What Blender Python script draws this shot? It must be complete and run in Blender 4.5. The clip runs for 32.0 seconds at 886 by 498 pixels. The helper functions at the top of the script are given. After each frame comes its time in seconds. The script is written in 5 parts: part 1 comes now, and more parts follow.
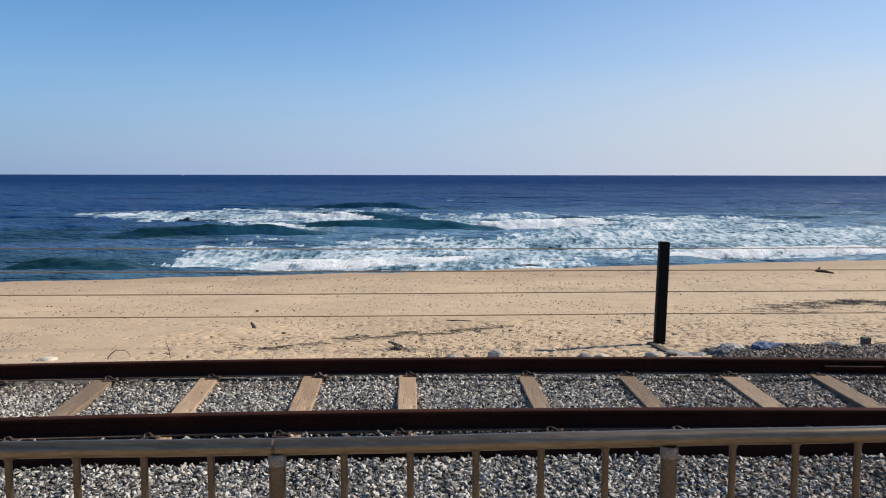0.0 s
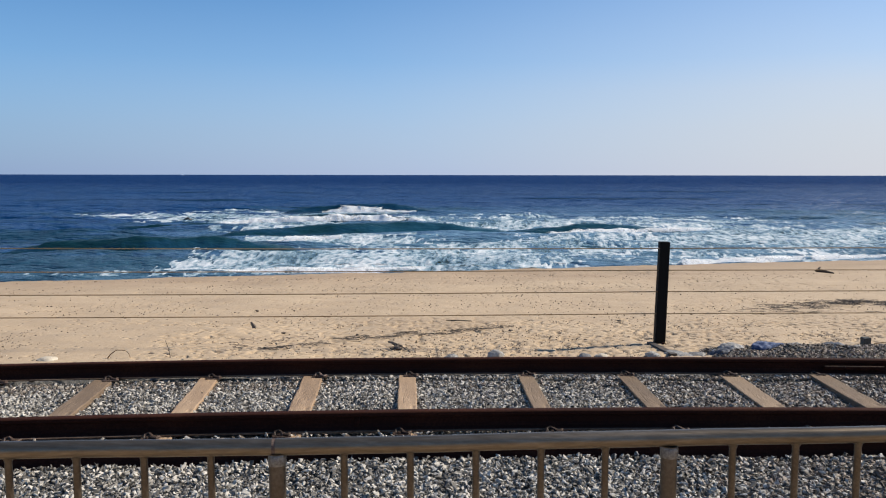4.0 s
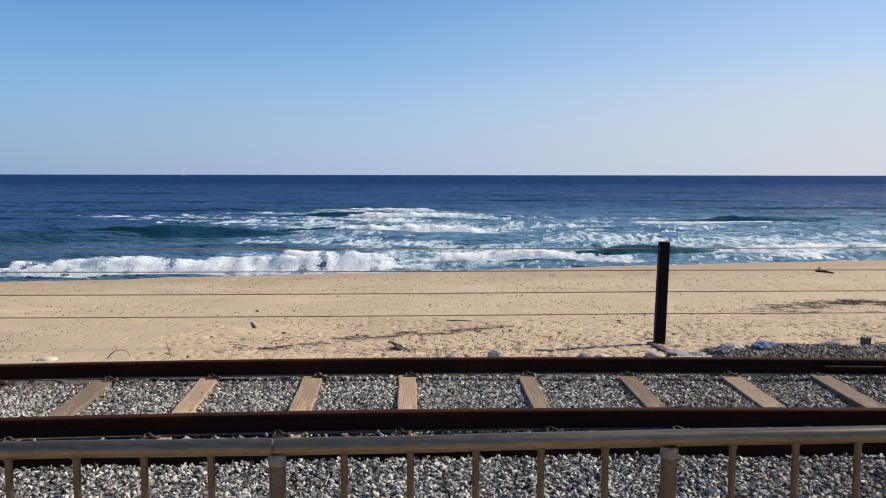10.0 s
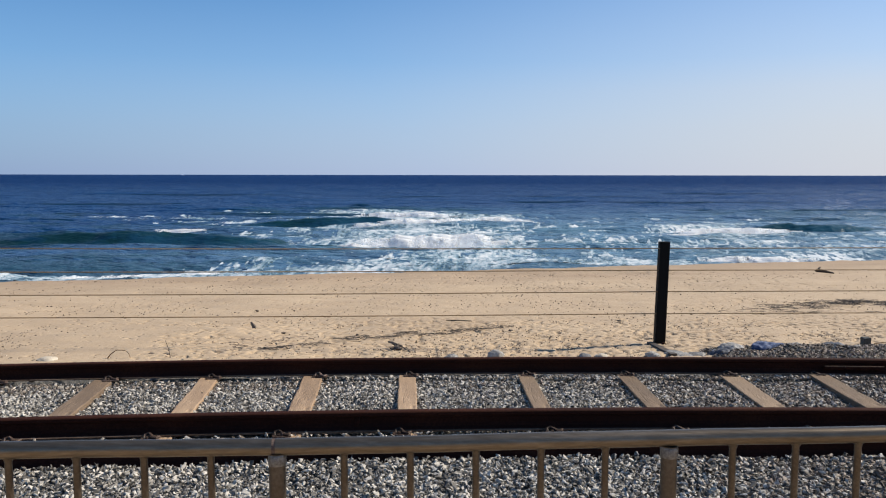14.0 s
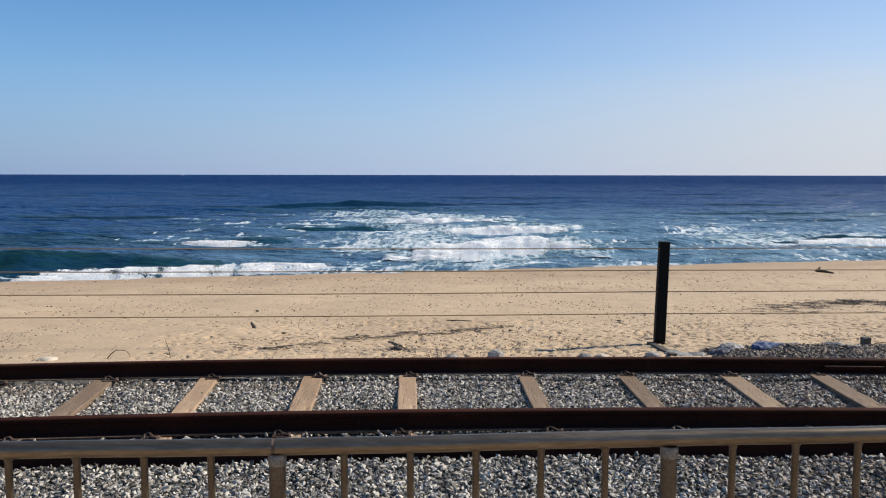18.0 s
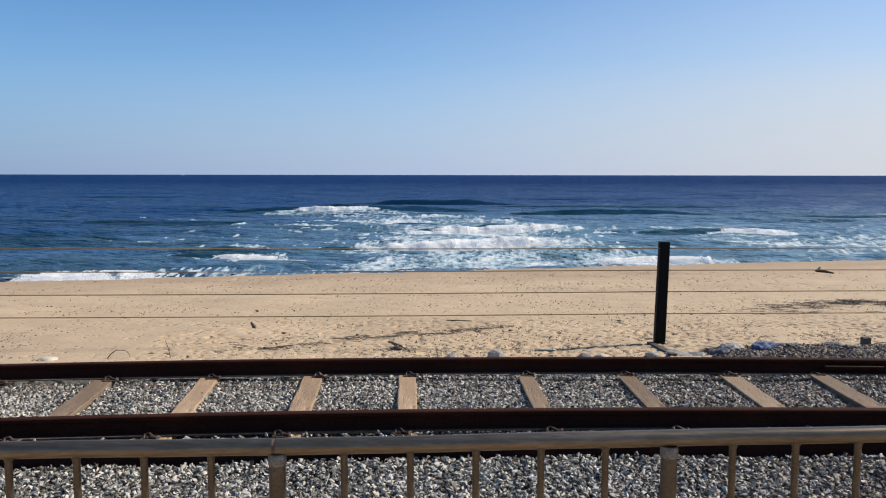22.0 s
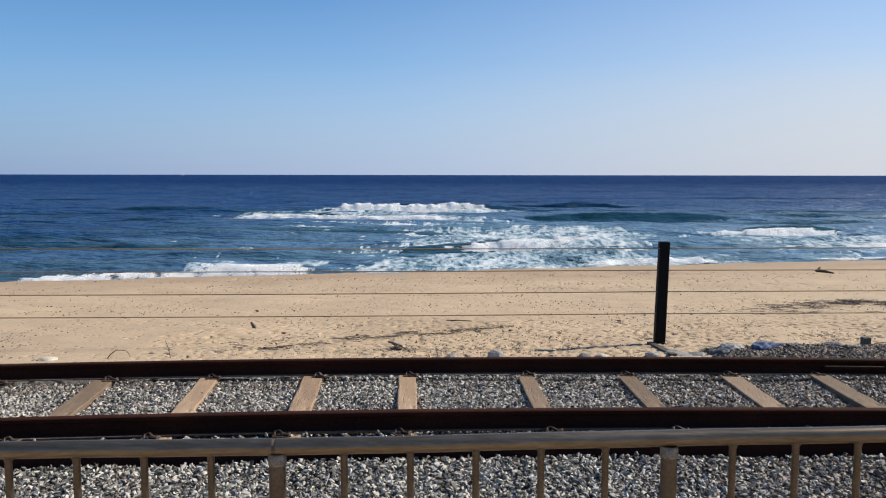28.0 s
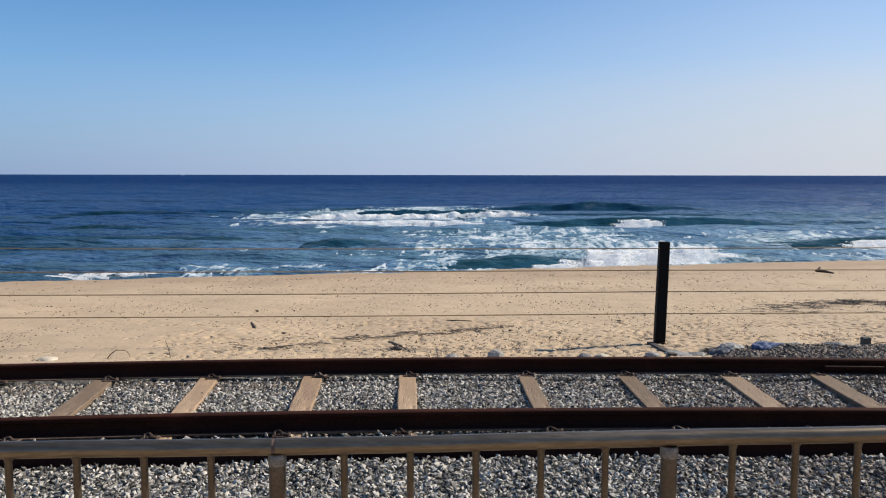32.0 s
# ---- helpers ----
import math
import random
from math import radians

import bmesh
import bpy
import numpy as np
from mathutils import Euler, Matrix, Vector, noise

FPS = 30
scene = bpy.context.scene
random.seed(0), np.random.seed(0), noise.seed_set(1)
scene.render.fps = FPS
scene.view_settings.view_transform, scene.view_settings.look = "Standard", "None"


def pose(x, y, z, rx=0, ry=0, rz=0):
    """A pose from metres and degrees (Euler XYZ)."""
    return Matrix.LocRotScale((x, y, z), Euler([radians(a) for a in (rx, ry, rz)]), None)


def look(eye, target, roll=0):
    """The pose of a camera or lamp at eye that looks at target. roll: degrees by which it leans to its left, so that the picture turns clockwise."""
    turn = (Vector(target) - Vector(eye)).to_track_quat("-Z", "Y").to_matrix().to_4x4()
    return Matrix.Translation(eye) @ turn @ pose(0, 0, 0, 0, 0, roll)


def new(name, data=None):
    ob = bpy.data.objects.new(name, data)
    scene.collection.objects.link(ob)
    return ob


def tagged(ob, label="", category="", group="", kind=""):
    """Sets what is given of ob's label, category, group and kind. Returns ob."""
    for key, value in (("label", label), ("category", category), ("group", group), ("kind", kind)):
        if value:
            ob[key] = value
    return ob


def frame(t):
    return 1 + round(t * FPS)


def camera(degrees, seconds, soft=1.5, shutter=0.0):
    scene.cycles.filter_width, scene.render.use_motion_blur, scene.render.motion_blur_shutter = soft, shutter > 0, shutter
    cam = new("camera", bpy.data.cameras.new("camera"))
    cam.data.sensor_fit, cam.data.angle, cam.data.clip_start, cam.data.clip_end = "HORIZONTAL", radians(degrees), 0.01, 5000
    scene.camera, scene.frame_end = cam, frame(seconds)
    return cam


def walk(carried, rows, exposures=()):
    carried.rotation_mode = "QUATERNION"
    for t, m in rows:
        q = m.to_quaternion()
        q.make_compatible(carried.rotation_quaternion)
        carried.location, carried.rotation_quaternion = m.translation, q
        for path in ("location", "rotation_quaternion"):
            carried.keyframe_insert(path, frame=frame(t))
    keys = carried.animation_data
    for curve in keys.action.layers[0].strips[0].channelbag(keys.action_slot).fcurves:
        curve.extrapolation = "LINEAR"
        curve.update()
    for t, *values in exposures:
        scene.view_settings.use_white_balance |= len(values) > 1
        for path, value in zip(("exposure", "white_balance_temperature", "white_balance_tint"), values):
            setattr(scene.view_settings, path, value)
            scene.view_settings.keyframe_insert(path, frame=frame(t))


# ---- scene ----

# World: x to the right along the track, y out to sea, z up; the rail heads lie at z = 0.
EYE_Z = 1.59
SEA_Z = -4.41
cam = camera(58.5, 32.0, soft=1.15)
VIEW = pose(0, 0, EYE_Z, 90 - 5.41, 0, 0) @ pose(0, 0, 0, 0, 0, 0.08)
walk(cam, [(0.0, VIEW), (32.0, VIEW)])

# ---- daylight ----
SUN_EL, SUN_AZ = 38.0, 74.0  # degrees: height, and turn from +y towards +x
scene.view_settings.exposure = 0.5
world = bpy.data.worlds.new("world")
scene.world = world
world.use_nodes = True
wn = world.node_tree
sky = wn.nodes.new("ShaderNodeTexSky")
sky.sky_type = "NISHITA"
sky.sun_disc = False
sky.sun_elevation, sky.sun_rotation = radians(SUN_EL), radians(SUN_AZ)
sky.air_density, sky.dust_density, sky.ozone_density = 1.0, 0.3, 1.1
sky.altitude = 2000.0
background = wn.nodes["Background"]
background.inputs["Strength"].default_value = 0.075
tint = wn.nodes.new("ShaderNodeMix")
tint.data_type, tint.blend_type = "RGBA", "MULTIPLY"
tint.inputs[0].default_value = 1.0
tint.inputs[7].default_value = (0.54, 0.97, 1.27, 1)  # a cool, clear winter sky
wn.links.new(sky.outputs[0], tint.inputs[6])
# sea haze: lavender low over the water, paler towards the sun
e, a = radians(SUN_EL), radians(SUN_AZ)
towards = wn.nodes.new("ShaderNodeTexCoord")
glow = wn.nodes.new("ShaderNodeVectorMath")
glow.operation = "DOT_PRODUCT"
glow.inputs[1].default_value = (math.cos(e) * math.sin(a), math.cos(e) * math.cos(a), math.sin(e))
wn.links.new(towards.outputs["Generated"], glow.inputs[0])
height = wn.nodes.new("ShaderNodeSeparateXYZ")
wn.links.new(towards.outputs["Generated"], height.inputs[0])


def sky_ramp(source, stops):
    n = wn.nodes.new("ShaderNodeValToRGB")
    while len(n.color_ramp.elements) < len(stops):
        n.color_ramp.elements.new(0.5)
    for el, (at, c) in zip(n.color_ramp.elements, stops):
        el.position, el.color = at, (*(c if len(c) == 3 else c * 3), 1)
    wn.links.new(source, n.inputs[0])
    return n.outputs[0]


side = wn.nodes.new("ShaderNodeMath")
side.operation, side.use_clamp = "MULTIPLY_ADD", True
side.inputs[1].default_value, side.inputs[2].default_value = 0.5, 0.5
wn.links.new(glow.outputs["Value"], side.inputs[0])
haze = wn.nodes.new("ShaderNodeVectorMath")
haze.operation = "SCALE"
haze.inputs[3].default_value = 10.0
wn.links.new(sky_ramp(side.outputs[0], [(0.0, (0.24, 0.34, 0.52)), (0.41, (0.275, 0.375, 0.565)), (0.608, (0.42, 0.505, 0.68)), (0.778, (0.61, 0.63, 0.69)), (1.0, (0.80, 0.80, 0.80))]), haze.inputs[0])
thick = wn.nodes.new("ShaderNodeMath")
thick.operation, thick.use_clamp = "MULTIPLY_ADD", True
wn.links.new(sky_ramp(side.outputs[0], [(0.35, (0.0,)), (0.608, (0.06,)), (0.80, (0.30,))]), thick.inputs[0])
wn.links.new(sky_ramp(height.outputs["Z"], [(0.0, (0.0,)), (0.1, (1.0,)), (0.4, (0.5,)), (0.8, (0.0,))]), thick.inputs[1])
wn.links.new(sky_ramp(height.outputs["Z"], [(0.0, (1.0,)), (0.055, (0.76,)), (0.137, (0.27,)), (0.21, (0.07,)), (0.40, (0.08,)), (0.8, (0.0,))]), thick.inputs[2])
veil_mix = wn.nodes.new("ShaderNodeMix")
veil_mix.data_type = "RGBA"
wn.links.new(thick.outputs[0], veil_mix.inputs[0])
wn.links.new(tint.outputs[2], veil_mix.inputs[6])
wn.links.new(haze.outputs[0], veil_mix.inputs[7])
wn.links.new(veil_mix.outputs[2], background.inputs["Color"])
lamp = bpy.data.lights.new("sun", "SUN")
lamp.energy, lamp.angle, lamp.color = 4.5, radians(0.55), (1.0, 0.90, 0.75)
sun = new("sun", lamp)
e, a = radians(SUN_EL), radians(SUN_AZ)
sun.matrix_world = look((40 * math.cos(e) * math.sin(a), 40 * math.cos(e) * math.cos(a), 40 * math.sin(e)), (0, 0, 0))


# ---- materials ----
def nodes_of(name):
    m = bpy.data.materials.new(name)
    m.use_nodes = True
    return m, m.node_tree, m.node_tree.nodes["Principled BSDF"]


def add(tree, kind, **values):
    n = tree.nodes.new(kind)
    for key, v in values.items():
        n.inputs[key.replace("_", " ")].default_value = v
    return n


def ramp(tree, source, stops):
    r = tree.nodes.new("ShaderNodeValToRGB")
    while len(r.color_ramp.elements) < len(stops):
        r.color_ramp.elements.new(0.5)
    for el, (at, col) in zip(r.color_ramp.elements, stops):
        el.position, el.color = at, (*col, 1) if len(col) == 3 else (col[0], col[0], col[0], 1)
    tree.links.new(source, r.inputs[0])
    return r.outputs[0]


def surface(name, dark, mid, light, coarse, fine, rough=(0.6, 0.9), metal=0.0, spec=0.5, bump=0.4, depth=0.01, shift=0.0, stretch=(1, 1, 1)):
    """Two scales of noise for colour, roughness and relief, in metres of the object's own space; shift: change of value from piece to piece."""
    m, t, p = nodes_of(name)
    tc = t.nodes.new("ShaderNodeTexCoord")
    mp = add(t, "ShaderNodeMapping", Scale=stretch)
    t.links.new(tc.outputs["Object"], mp.inputs[0])
    n1 = add(t, "ShaderNodeTexNoise", Scale=coarse, Detail=5.0, Roughness=0.6)
    n2 = add(t, "ShaderNodeTexNoise", Scale=fine, Detail=4.0, Roughness=0.65)
    for n in (n1, n2):
        t.links.new(mp.outputs[0], n.inputs["Vector"])
    mix = t.nodes.new("ShaderNodeMath")
    mix.operation = "MULTIPLY_ADD"
    mix.inputs[1].default_value = 0.45
    t.links.new(n2.outputs[0], mix.inputs[0])
    half = t.nodes.new("ShaderNodeMath")
    half.operation = "MULTIPLY"
    half.inputs[1].default_value = 0.55
    t.links.new(n1.outputs[0], half.inputs[0])
    t.links.new(half.outputs[0], mix.inputs[2])
    value = mix.outputs[0]
    if shift:
        info = t.nodes.new("ShaderNodeObjectInfo")
        geo = t.nodes.new("ShaderNodeNewGeometry")
        both = t.nodes.new("ShaderNodeMath")
        both.operation = "ADD"
        t.links.new(info.outputs["Random"], both.inputs[0])
        t.links.new(geo.outputs["Random Per Island"], both.inputs[1])
        wrap = t.nodes.new("ShaderNodeMath")
        wrap.operation = "FRACT"
        t.links.new(both.outputs[0], wrap.inputs[0])
        sh = t.nodes.new("ShaderNodeMath")
        sh.operation = "MULTIPLY_ADD"
        sh.inputs[1].default_value = shift
        t.links.new(wrap.outputs[0], sh.inputs[0])
        off = t.nodes.new("ShaderNodeMath")
        off.operation = "ADD"
        off.inputs[1].default_value = -shift / 2
        t.links.new(value, off.inputs[0])
        t.links.new(off.outputs[0], sh.inputs[2])
        value = sh.outputs[0]
    t.links.new(ramp(t, value, [(0.28, dark), (0.5, mid), (0.72, light)]), p.inputs["Base Color"])
    t.links.new(ramp(t, n1.outputs[0], [(0.3, (rough[0],)), (0.7, (rough[1],))]), p.inputs["Roughness"])
    p.inputs["Metallic"].default_value = metal
    p.inputs["Specular IOR Level"].default_value = spec
    b = add(t, "ShaderNodeBump", Strength=bump, Distance=depth)
    t.links.new(n2.outputs[0], b.inputs["Height"])
    t.links.new(b.outputs[0], p.inputs["Normal"])
    return m


SAND = surface("sand", (0.328, 0.240, 0.155), (0.411, 0.309, 0.204), (0.498, 0.384, 0.263), 0.5, 22, (0.85, 1.0), bump=0.6, depth=0.012)
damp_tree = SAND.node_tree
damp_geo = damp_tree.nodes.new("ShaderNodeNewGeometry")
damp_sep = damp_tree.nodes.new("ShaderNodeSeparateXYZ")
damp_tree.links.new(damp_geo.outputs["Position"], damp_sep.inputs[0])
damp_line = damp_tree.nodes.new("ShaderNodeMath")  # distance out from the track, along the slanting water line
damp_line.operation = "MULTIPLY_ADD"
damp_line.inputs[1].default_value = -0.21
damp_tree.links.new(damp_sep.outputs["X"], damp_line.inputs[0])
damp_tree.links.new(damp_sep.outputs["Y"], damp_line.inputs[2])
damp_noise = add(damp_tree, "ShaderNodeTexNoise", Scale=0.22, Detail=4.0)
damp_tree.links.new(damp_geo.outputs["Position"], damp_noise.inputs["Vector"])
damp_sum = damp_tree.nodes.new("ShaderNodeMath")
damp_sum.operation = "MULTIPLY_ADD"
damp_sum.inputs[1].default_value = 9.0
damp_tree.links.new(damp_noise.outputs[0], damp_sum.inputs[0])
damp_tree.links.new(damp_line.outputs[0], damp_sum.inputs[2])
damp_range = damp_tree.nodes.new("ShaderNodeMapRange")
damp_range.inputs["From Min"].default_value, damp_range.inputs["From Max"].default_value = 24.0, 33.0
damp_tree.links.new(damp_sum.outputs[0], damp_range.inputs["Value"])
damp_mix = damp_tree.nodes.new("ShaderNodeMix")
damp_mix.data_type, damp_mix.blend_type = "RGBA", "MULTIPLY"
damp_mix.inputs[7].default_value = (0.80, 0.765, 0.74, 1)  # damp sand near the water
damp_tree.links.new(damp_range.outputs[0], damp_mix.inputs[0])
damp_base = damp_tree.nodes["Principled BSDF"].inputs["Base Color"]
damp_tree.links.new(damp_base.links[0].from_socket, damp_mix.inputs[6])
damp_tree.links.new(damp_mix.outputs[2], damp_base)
# small pits trodden and blown into the dry sand, in patches
pit_map = add(damp_tree, "ShaderNodeMapping", Scale=(1.0, 0.8, 0.0))
damp_tree.links.new(damp_geo.outputs["Position"], pit_map.inputs[0])
pits = add(damp_tree, "ShaderNodeTexVoronoi", Scale=8.0)
damp_tree.links.new(pit_map.outputs[0], pits.inputs["Vector"])
pit_shape = add(damp_tree, "ShaderNodeMapRange")
pit_shape.interpolation_type = "SMOOTHSTEP"
for socket, value in zip(("From Min", "From Max", "To Min", "To Max"), (0.06, 0.25, 1.0, 0.0)):
    pit_shape.inputs[socket].default_value = value
damp_tree.links.new(pits.outputs["Distance"], pit_shape.inputs["Value"])
pit_patch = add(damp_tree, "ShaderNodeTexNoise", Scale=0.7, Detail=3.0)
damp_tree.links.new(pit_map.outputs[0], pit_patch.inputs["Vector"])
pit_split = damp_tree.nodes.new("ShaderNodeSeparateColor")
damp_tree.links.new(pits.outputs["Color"], pit_split.inputs[0])
pit_some = damp_tree.nodes.new("ShaderNodeMath")
pit_some.operation = "ADD"
damp_tree.links.new(pit_split.outputs[0], pit_some.inputs[0])
damp_tree.links.new(pit_patch.outputs[0], pit_some.inputs[1])
pit_depth = damp_tree.nodes.new("ShaderNodeMath")
pit_depth.operation = "MULTIPLY"
damp_tree.links.new(pit_shape.outputs[0], pit_depth.inputs[0])
damp_tree.links.new(ramp(damp_tree, pit_some.outputs[0], [(0.86, (0.0,)), (1.0, (1.0,))]), pit_depth.inputs[1])
pit_bump = add(damp_tree, "ShaderNodeBump", Strength=1.0, Distance=0.02)
pit_bump.invert = True
damp_tree.links.new(pit_depth.outputs[0], pit_bump.inputs["Height"])
damp_normal = damp_tree.nodes["Principled BSDF"].inputs["Normal"]
damp_tree.links.new(damp_normal.links[0].from_socket, pit_bump.inputs["Normal"])
damp_tree.links.new(pit_bump.outputs[0], damp_normal)
BALLAST_BED = surface("ballast_bed", (0.05, 0.05, 0.047), (0.12, 0.115, 0.105), (0.23, 0.22, 0.20), 1.5, 34, (0.8, 1.0), bump=1.0, depth=0.03)
STONE = surface("ballast_stone", (0.082, 0.076, 0.068), (0.248, 0.230, 0.203), (0.52, 0.488, 0.437), 3, 45, (0.75, 0.95), bump=0.5, depth=0.004, shift=0.75)
STAINED_STONE = surface("rust_stained_stone", (0.06, 0.048, 0.038), (0.16, 0.127, 0.102), (0.36, 0.30, 0.245), 3, 45, (0.75, 0.95), bump=0.5, depth=0.004, shift=0.6)
RUST = surface("rusty_steel", (0.016, 0.005, 0.003), (0.032, 0.010, 0.006), (0.066, 0.024, 0.013), 1.2, 60, (0.75, 0.95), metal=0.0, spec=0.12, bump=0.3, depth=0.002)
# dusty rust, coloured paler for light caught on rail and joint bar edges
LIT_EDGE = surface("dusty_lit_edge_steel", (0.05, 0.03, 0.02), (0.15, 0.10, 0.07), (0.30, 0.215, 0.155), 1.6, 60, (0.85, 0.98), spec=0.05, bump=0.3, depth=0.002)
RUST_CLIP = surface("rusty_clip", (0.02, 0.012, 0.009), (0.065, 0.04, 0.03), (0.20, 0.145, 0.12), 20, 90, (0.6, 0.85), metal=0.3, bump=0.4, depth=0.002, shift=0.3)
SLEEPER = surface("weathered_timber", (0.13, 0.086, 0.054), (0.33, 0.226, 0.143), (0.46, 0.33, 0.218), 2, 34, (0.75, 0.95), bump=0.6, depth=0.006, shift=0.1, stretch=(5, 0.6, 5))
DIRTY_SLEEPER = surface("dirty_timber", (0.07, 0.048, 0.031), (0.175, 0.122, 0.08), (0.27, 0.195, 0.13), 2, 34, (0.75, 0.95), bump=0.6, depth=0.006, shift=0.3, stretch=(5, 0.6, 5))
STEEL = surface("weathered_tube", (0.075, 0.056, 0.038), (0.175, 0.139, 0.10), (0.32, 0.263, 0.198), 4, 120, (0.28, 0.42), metal=0.8, bump=0.3, depth=0.001, stretch=(0.12, 1, 1))
COLLAR = surface("worn_collar", (0.06, 0.053, 0.046), (0.17, 0.158, 0.145), (0.38, 0.36, 0.335), 40, 140, (0.35, 0.55), metal=0.6, bump=0.3, depth=0.001)
GALV = surface("weathered_bar", (0.06, 0.046, 0.033), (0.11, 0.086, 0.063), (0.18, 0.148, 0.115), 6, 90, (0.32, 0.5), metal=0.7, bump=0.15, depth=0.001)
POST = surface("black_post", (0.003, 0.003, 0.003), (0.005, 0.005, 0.005), (0.010, 0.009, 0.008), 6, 70, (0.6, 0.8), spec=0.15, bump=0.3, depth=0.002)
WIRE = surface("rusted_wire", (0.15, 0.095, 0.045), (0.25, 0.165, 0.08), (0.36, 0.25, 0.13), 2, 60, (0.6, 0.85), metal=0.0, bump=0.2, depth=0.001)
ROCK = surface("grey_rock", (0.08, 0.08, 0.082), (0.18, 0.178, 0.175), (0.36, 0.35, 0.33), 5, 40, (0.75, 0.95), bump=0.7, depth=0.015, shift=0.3)
PEBBLE = surface("pale_boulder", (0.46, 0.40, 0.31), (0.60, 0.53, 0.43), (0.72, 0.65, 0.54), 6, 50, (0.7, 0.9), bump=0.5, depth=0.008, shift=0.3)
CONCRETE = surface("rough_concrete", (0.17, 0.165, 0.155), (0.27, 0.26, 0.245), (0.37, 0.36, 0.34), 6, 60, (0.8, 0.95), bump=0.5, depth=0.006)
DRIFT = surface("driftwood", (0.03, 0.024, 0.02), (0.07, 0.055, 0.045), (0.14, 0.115, 0.09), 6, 70, (0.75, 0.95), bump=0.5, depth=0.004, shift=0.3)
WEED = surface("dry_seaweed", (0.06, 0.046, 0.034), (0.13, 0.102, 0.076), (0.24, 0.195, 0.15), 8, 60, (0.8, 0.95), bump=0.5, depth=0.004, shift=0.4)


def water(name, near, mid, far, bubbles, sheens, ripples):
    """Sea water: deep blue far out, greener over the shallow sand; ripples at three sizes."""
    m, t, p = nodes_of(name)
    geo = t.nodes.new("ShaderNodeNewGeometry")
    sep = t.nodes.new("ShaderNodeSeparateXYZ")
    t.links.new(geo.outputs["Position"], sep.inputs[0])
    rng = t.nodes.new("ShaderNodeMapRange")
    rng.inputs["From Min"].default_value, rng.inputs["From Max"].default_value = 45.0, 700.0
    t.links.new(sep.outputs["Y"], rng.inputs["Value"])
    tc = t.nodes.new("ShaderNodeTexCoord")
    mp = add(t, "ShaderNodeMapping", Scale=(0.45, 1.0, 1.0))
    t.links.new(tc.outputs["Object"], mp.inputs[0])
    big = add(t, "ShaderNodeTexNoise", Scale=0.06, Detail=4.0, Roughness=0.6)
    t.links.new(mp.outputs[0], big.inputs["Vector"])
    mixv = t.nodes.new("ShaderNodeMath")
    mixv.operation = "MULTIPLY_ADD"
    mixv.inputs[1].default_value, mixv.inputs[2].default_value = 0.5, -0.75
    streak = add(t, "ShaderNodeTexNoise", Scale=0.55, Detail=5.0, Roughness=0.7)
    t.links.new(mp.outputs[0], streak.inputs["Vector"])
    both = t.nodes.new("ShaderNodeMath")
    both.operation = "ADD"
    t.links.new(big.outputs[0], both.inputs[0])
    t.links.new(streak.outputs[0], both.inputs[1])
    # wide bands of wind on the water
    wide = add(t, "ShaderNodeMapping", Scale=(0.018, 0.06, 1.0))
    t.links.new(tc.outputs["Object"], wide.inputs[0])
    band = add(t, "ShaderNodeTexNoise", Scale=1.0, Detail=6.0, Roughness=0.65)
    t.links.new(wide.outputs[0], band.inputs["Vector"])
    three = t.nodes.new("ShaderNodeMath")
    three.operation = "ADD"
    t.links.new(both.outputs[0], three.inputs[0])
    t.links.new(band.outputs[0], three.inputs[1])
    t.links.new(three.outputs[0], mixv.inputs[0])
    total = t.nodes.new("ShaderNodeMath")
    total.operation = "ADD"
    t.links.new(rng.outputs[0], total.inputs[0])
    t.links.new(mixv.outputs[0], total.inputs[1])
    colour = ramp(t, total.outputs[0], [(0.0, near), (0.09, mid), (0.7, far)])
    # water whitened by fine air bubbles over the surf zone
    warp = t.nodes.new("ShaderNodeMath")
    warp.operation = "MULTIPLY_ADD"
    warp.inputs[1].default_value = 34.0
    t.links.new(big.outputs[0], warp.inputs[0])
    t.links.new(sep.outputs["X"], warp.inputs[2])
    across = t.nodes.new("ShaderNodeMapRange")
    across.inputs["From Min"].default_value, across.inputs["From Max"].default_value = -22.0, 18.0
    t.links.new(warp.outputs[0], across.inputs["Value"])
    out = t.nodes.new("ShaderNodeMath")
    out.operation = "MULTIPLY"
    t.links.new(across.outputs[0], out.inputs[0])
    t.links.new(ramp(t, rng.outputs[0], [(0.0, (0.8,)), (0.06, (1.0,)), (0.10, (0.6,)), (0.17, (0.0,))]), out.inputs[1])
    grain = t.nodes.new("ShaderNodeMath")
    grain.operation, grain.use_clamp = "MULTIPLY", True
    t.links.new(out.outputs[0], grain.inputs[0])
    t.links.new(ramp(t, streak.outputs[0], [(0.3, (0.2,)), (0.7, (1.0,))]), grain.inputs[1])
    air = t.nodes.new("ShaderNodeMix")
    air.data_type = "RGBA"
    t.links.new(grain.outputs[0], air.inputs[0])
    t.links.new(colour, air.inputs[6])
    air.inputs[7].default_value = (*bubbles, 1)
    body = t.nodes.new("ShaderNodeBsdfDiffuse")
    t.links.new(air.outputs[2], body.inputs["Color"])
    gloss = add(t, "ShaderNodeBsdfGlossy", Roughness=0.36)
    blend = t.nodes.new("ShaderNodeMixShader")
    sheen = add(t, "ShaderNodeFresnel", IOR=1.33)
    amount = t.nodes.new("ShaderNodeMath")
    amount.operation = "MULTIPLY"
    t.links.new(sheen.outputs[0], amount.inputs[0])
    t.links.new(ramp(t, rng.outputs[0], [(0.0, (sheens[0],)), (0.16, (sheens[1],)), (0.8, (sheens[2],))]), amount.inputs[1])
    gusts = t.nodes.new("ShaderNodeMath")
    gusts.operation = "MULTIPLY"
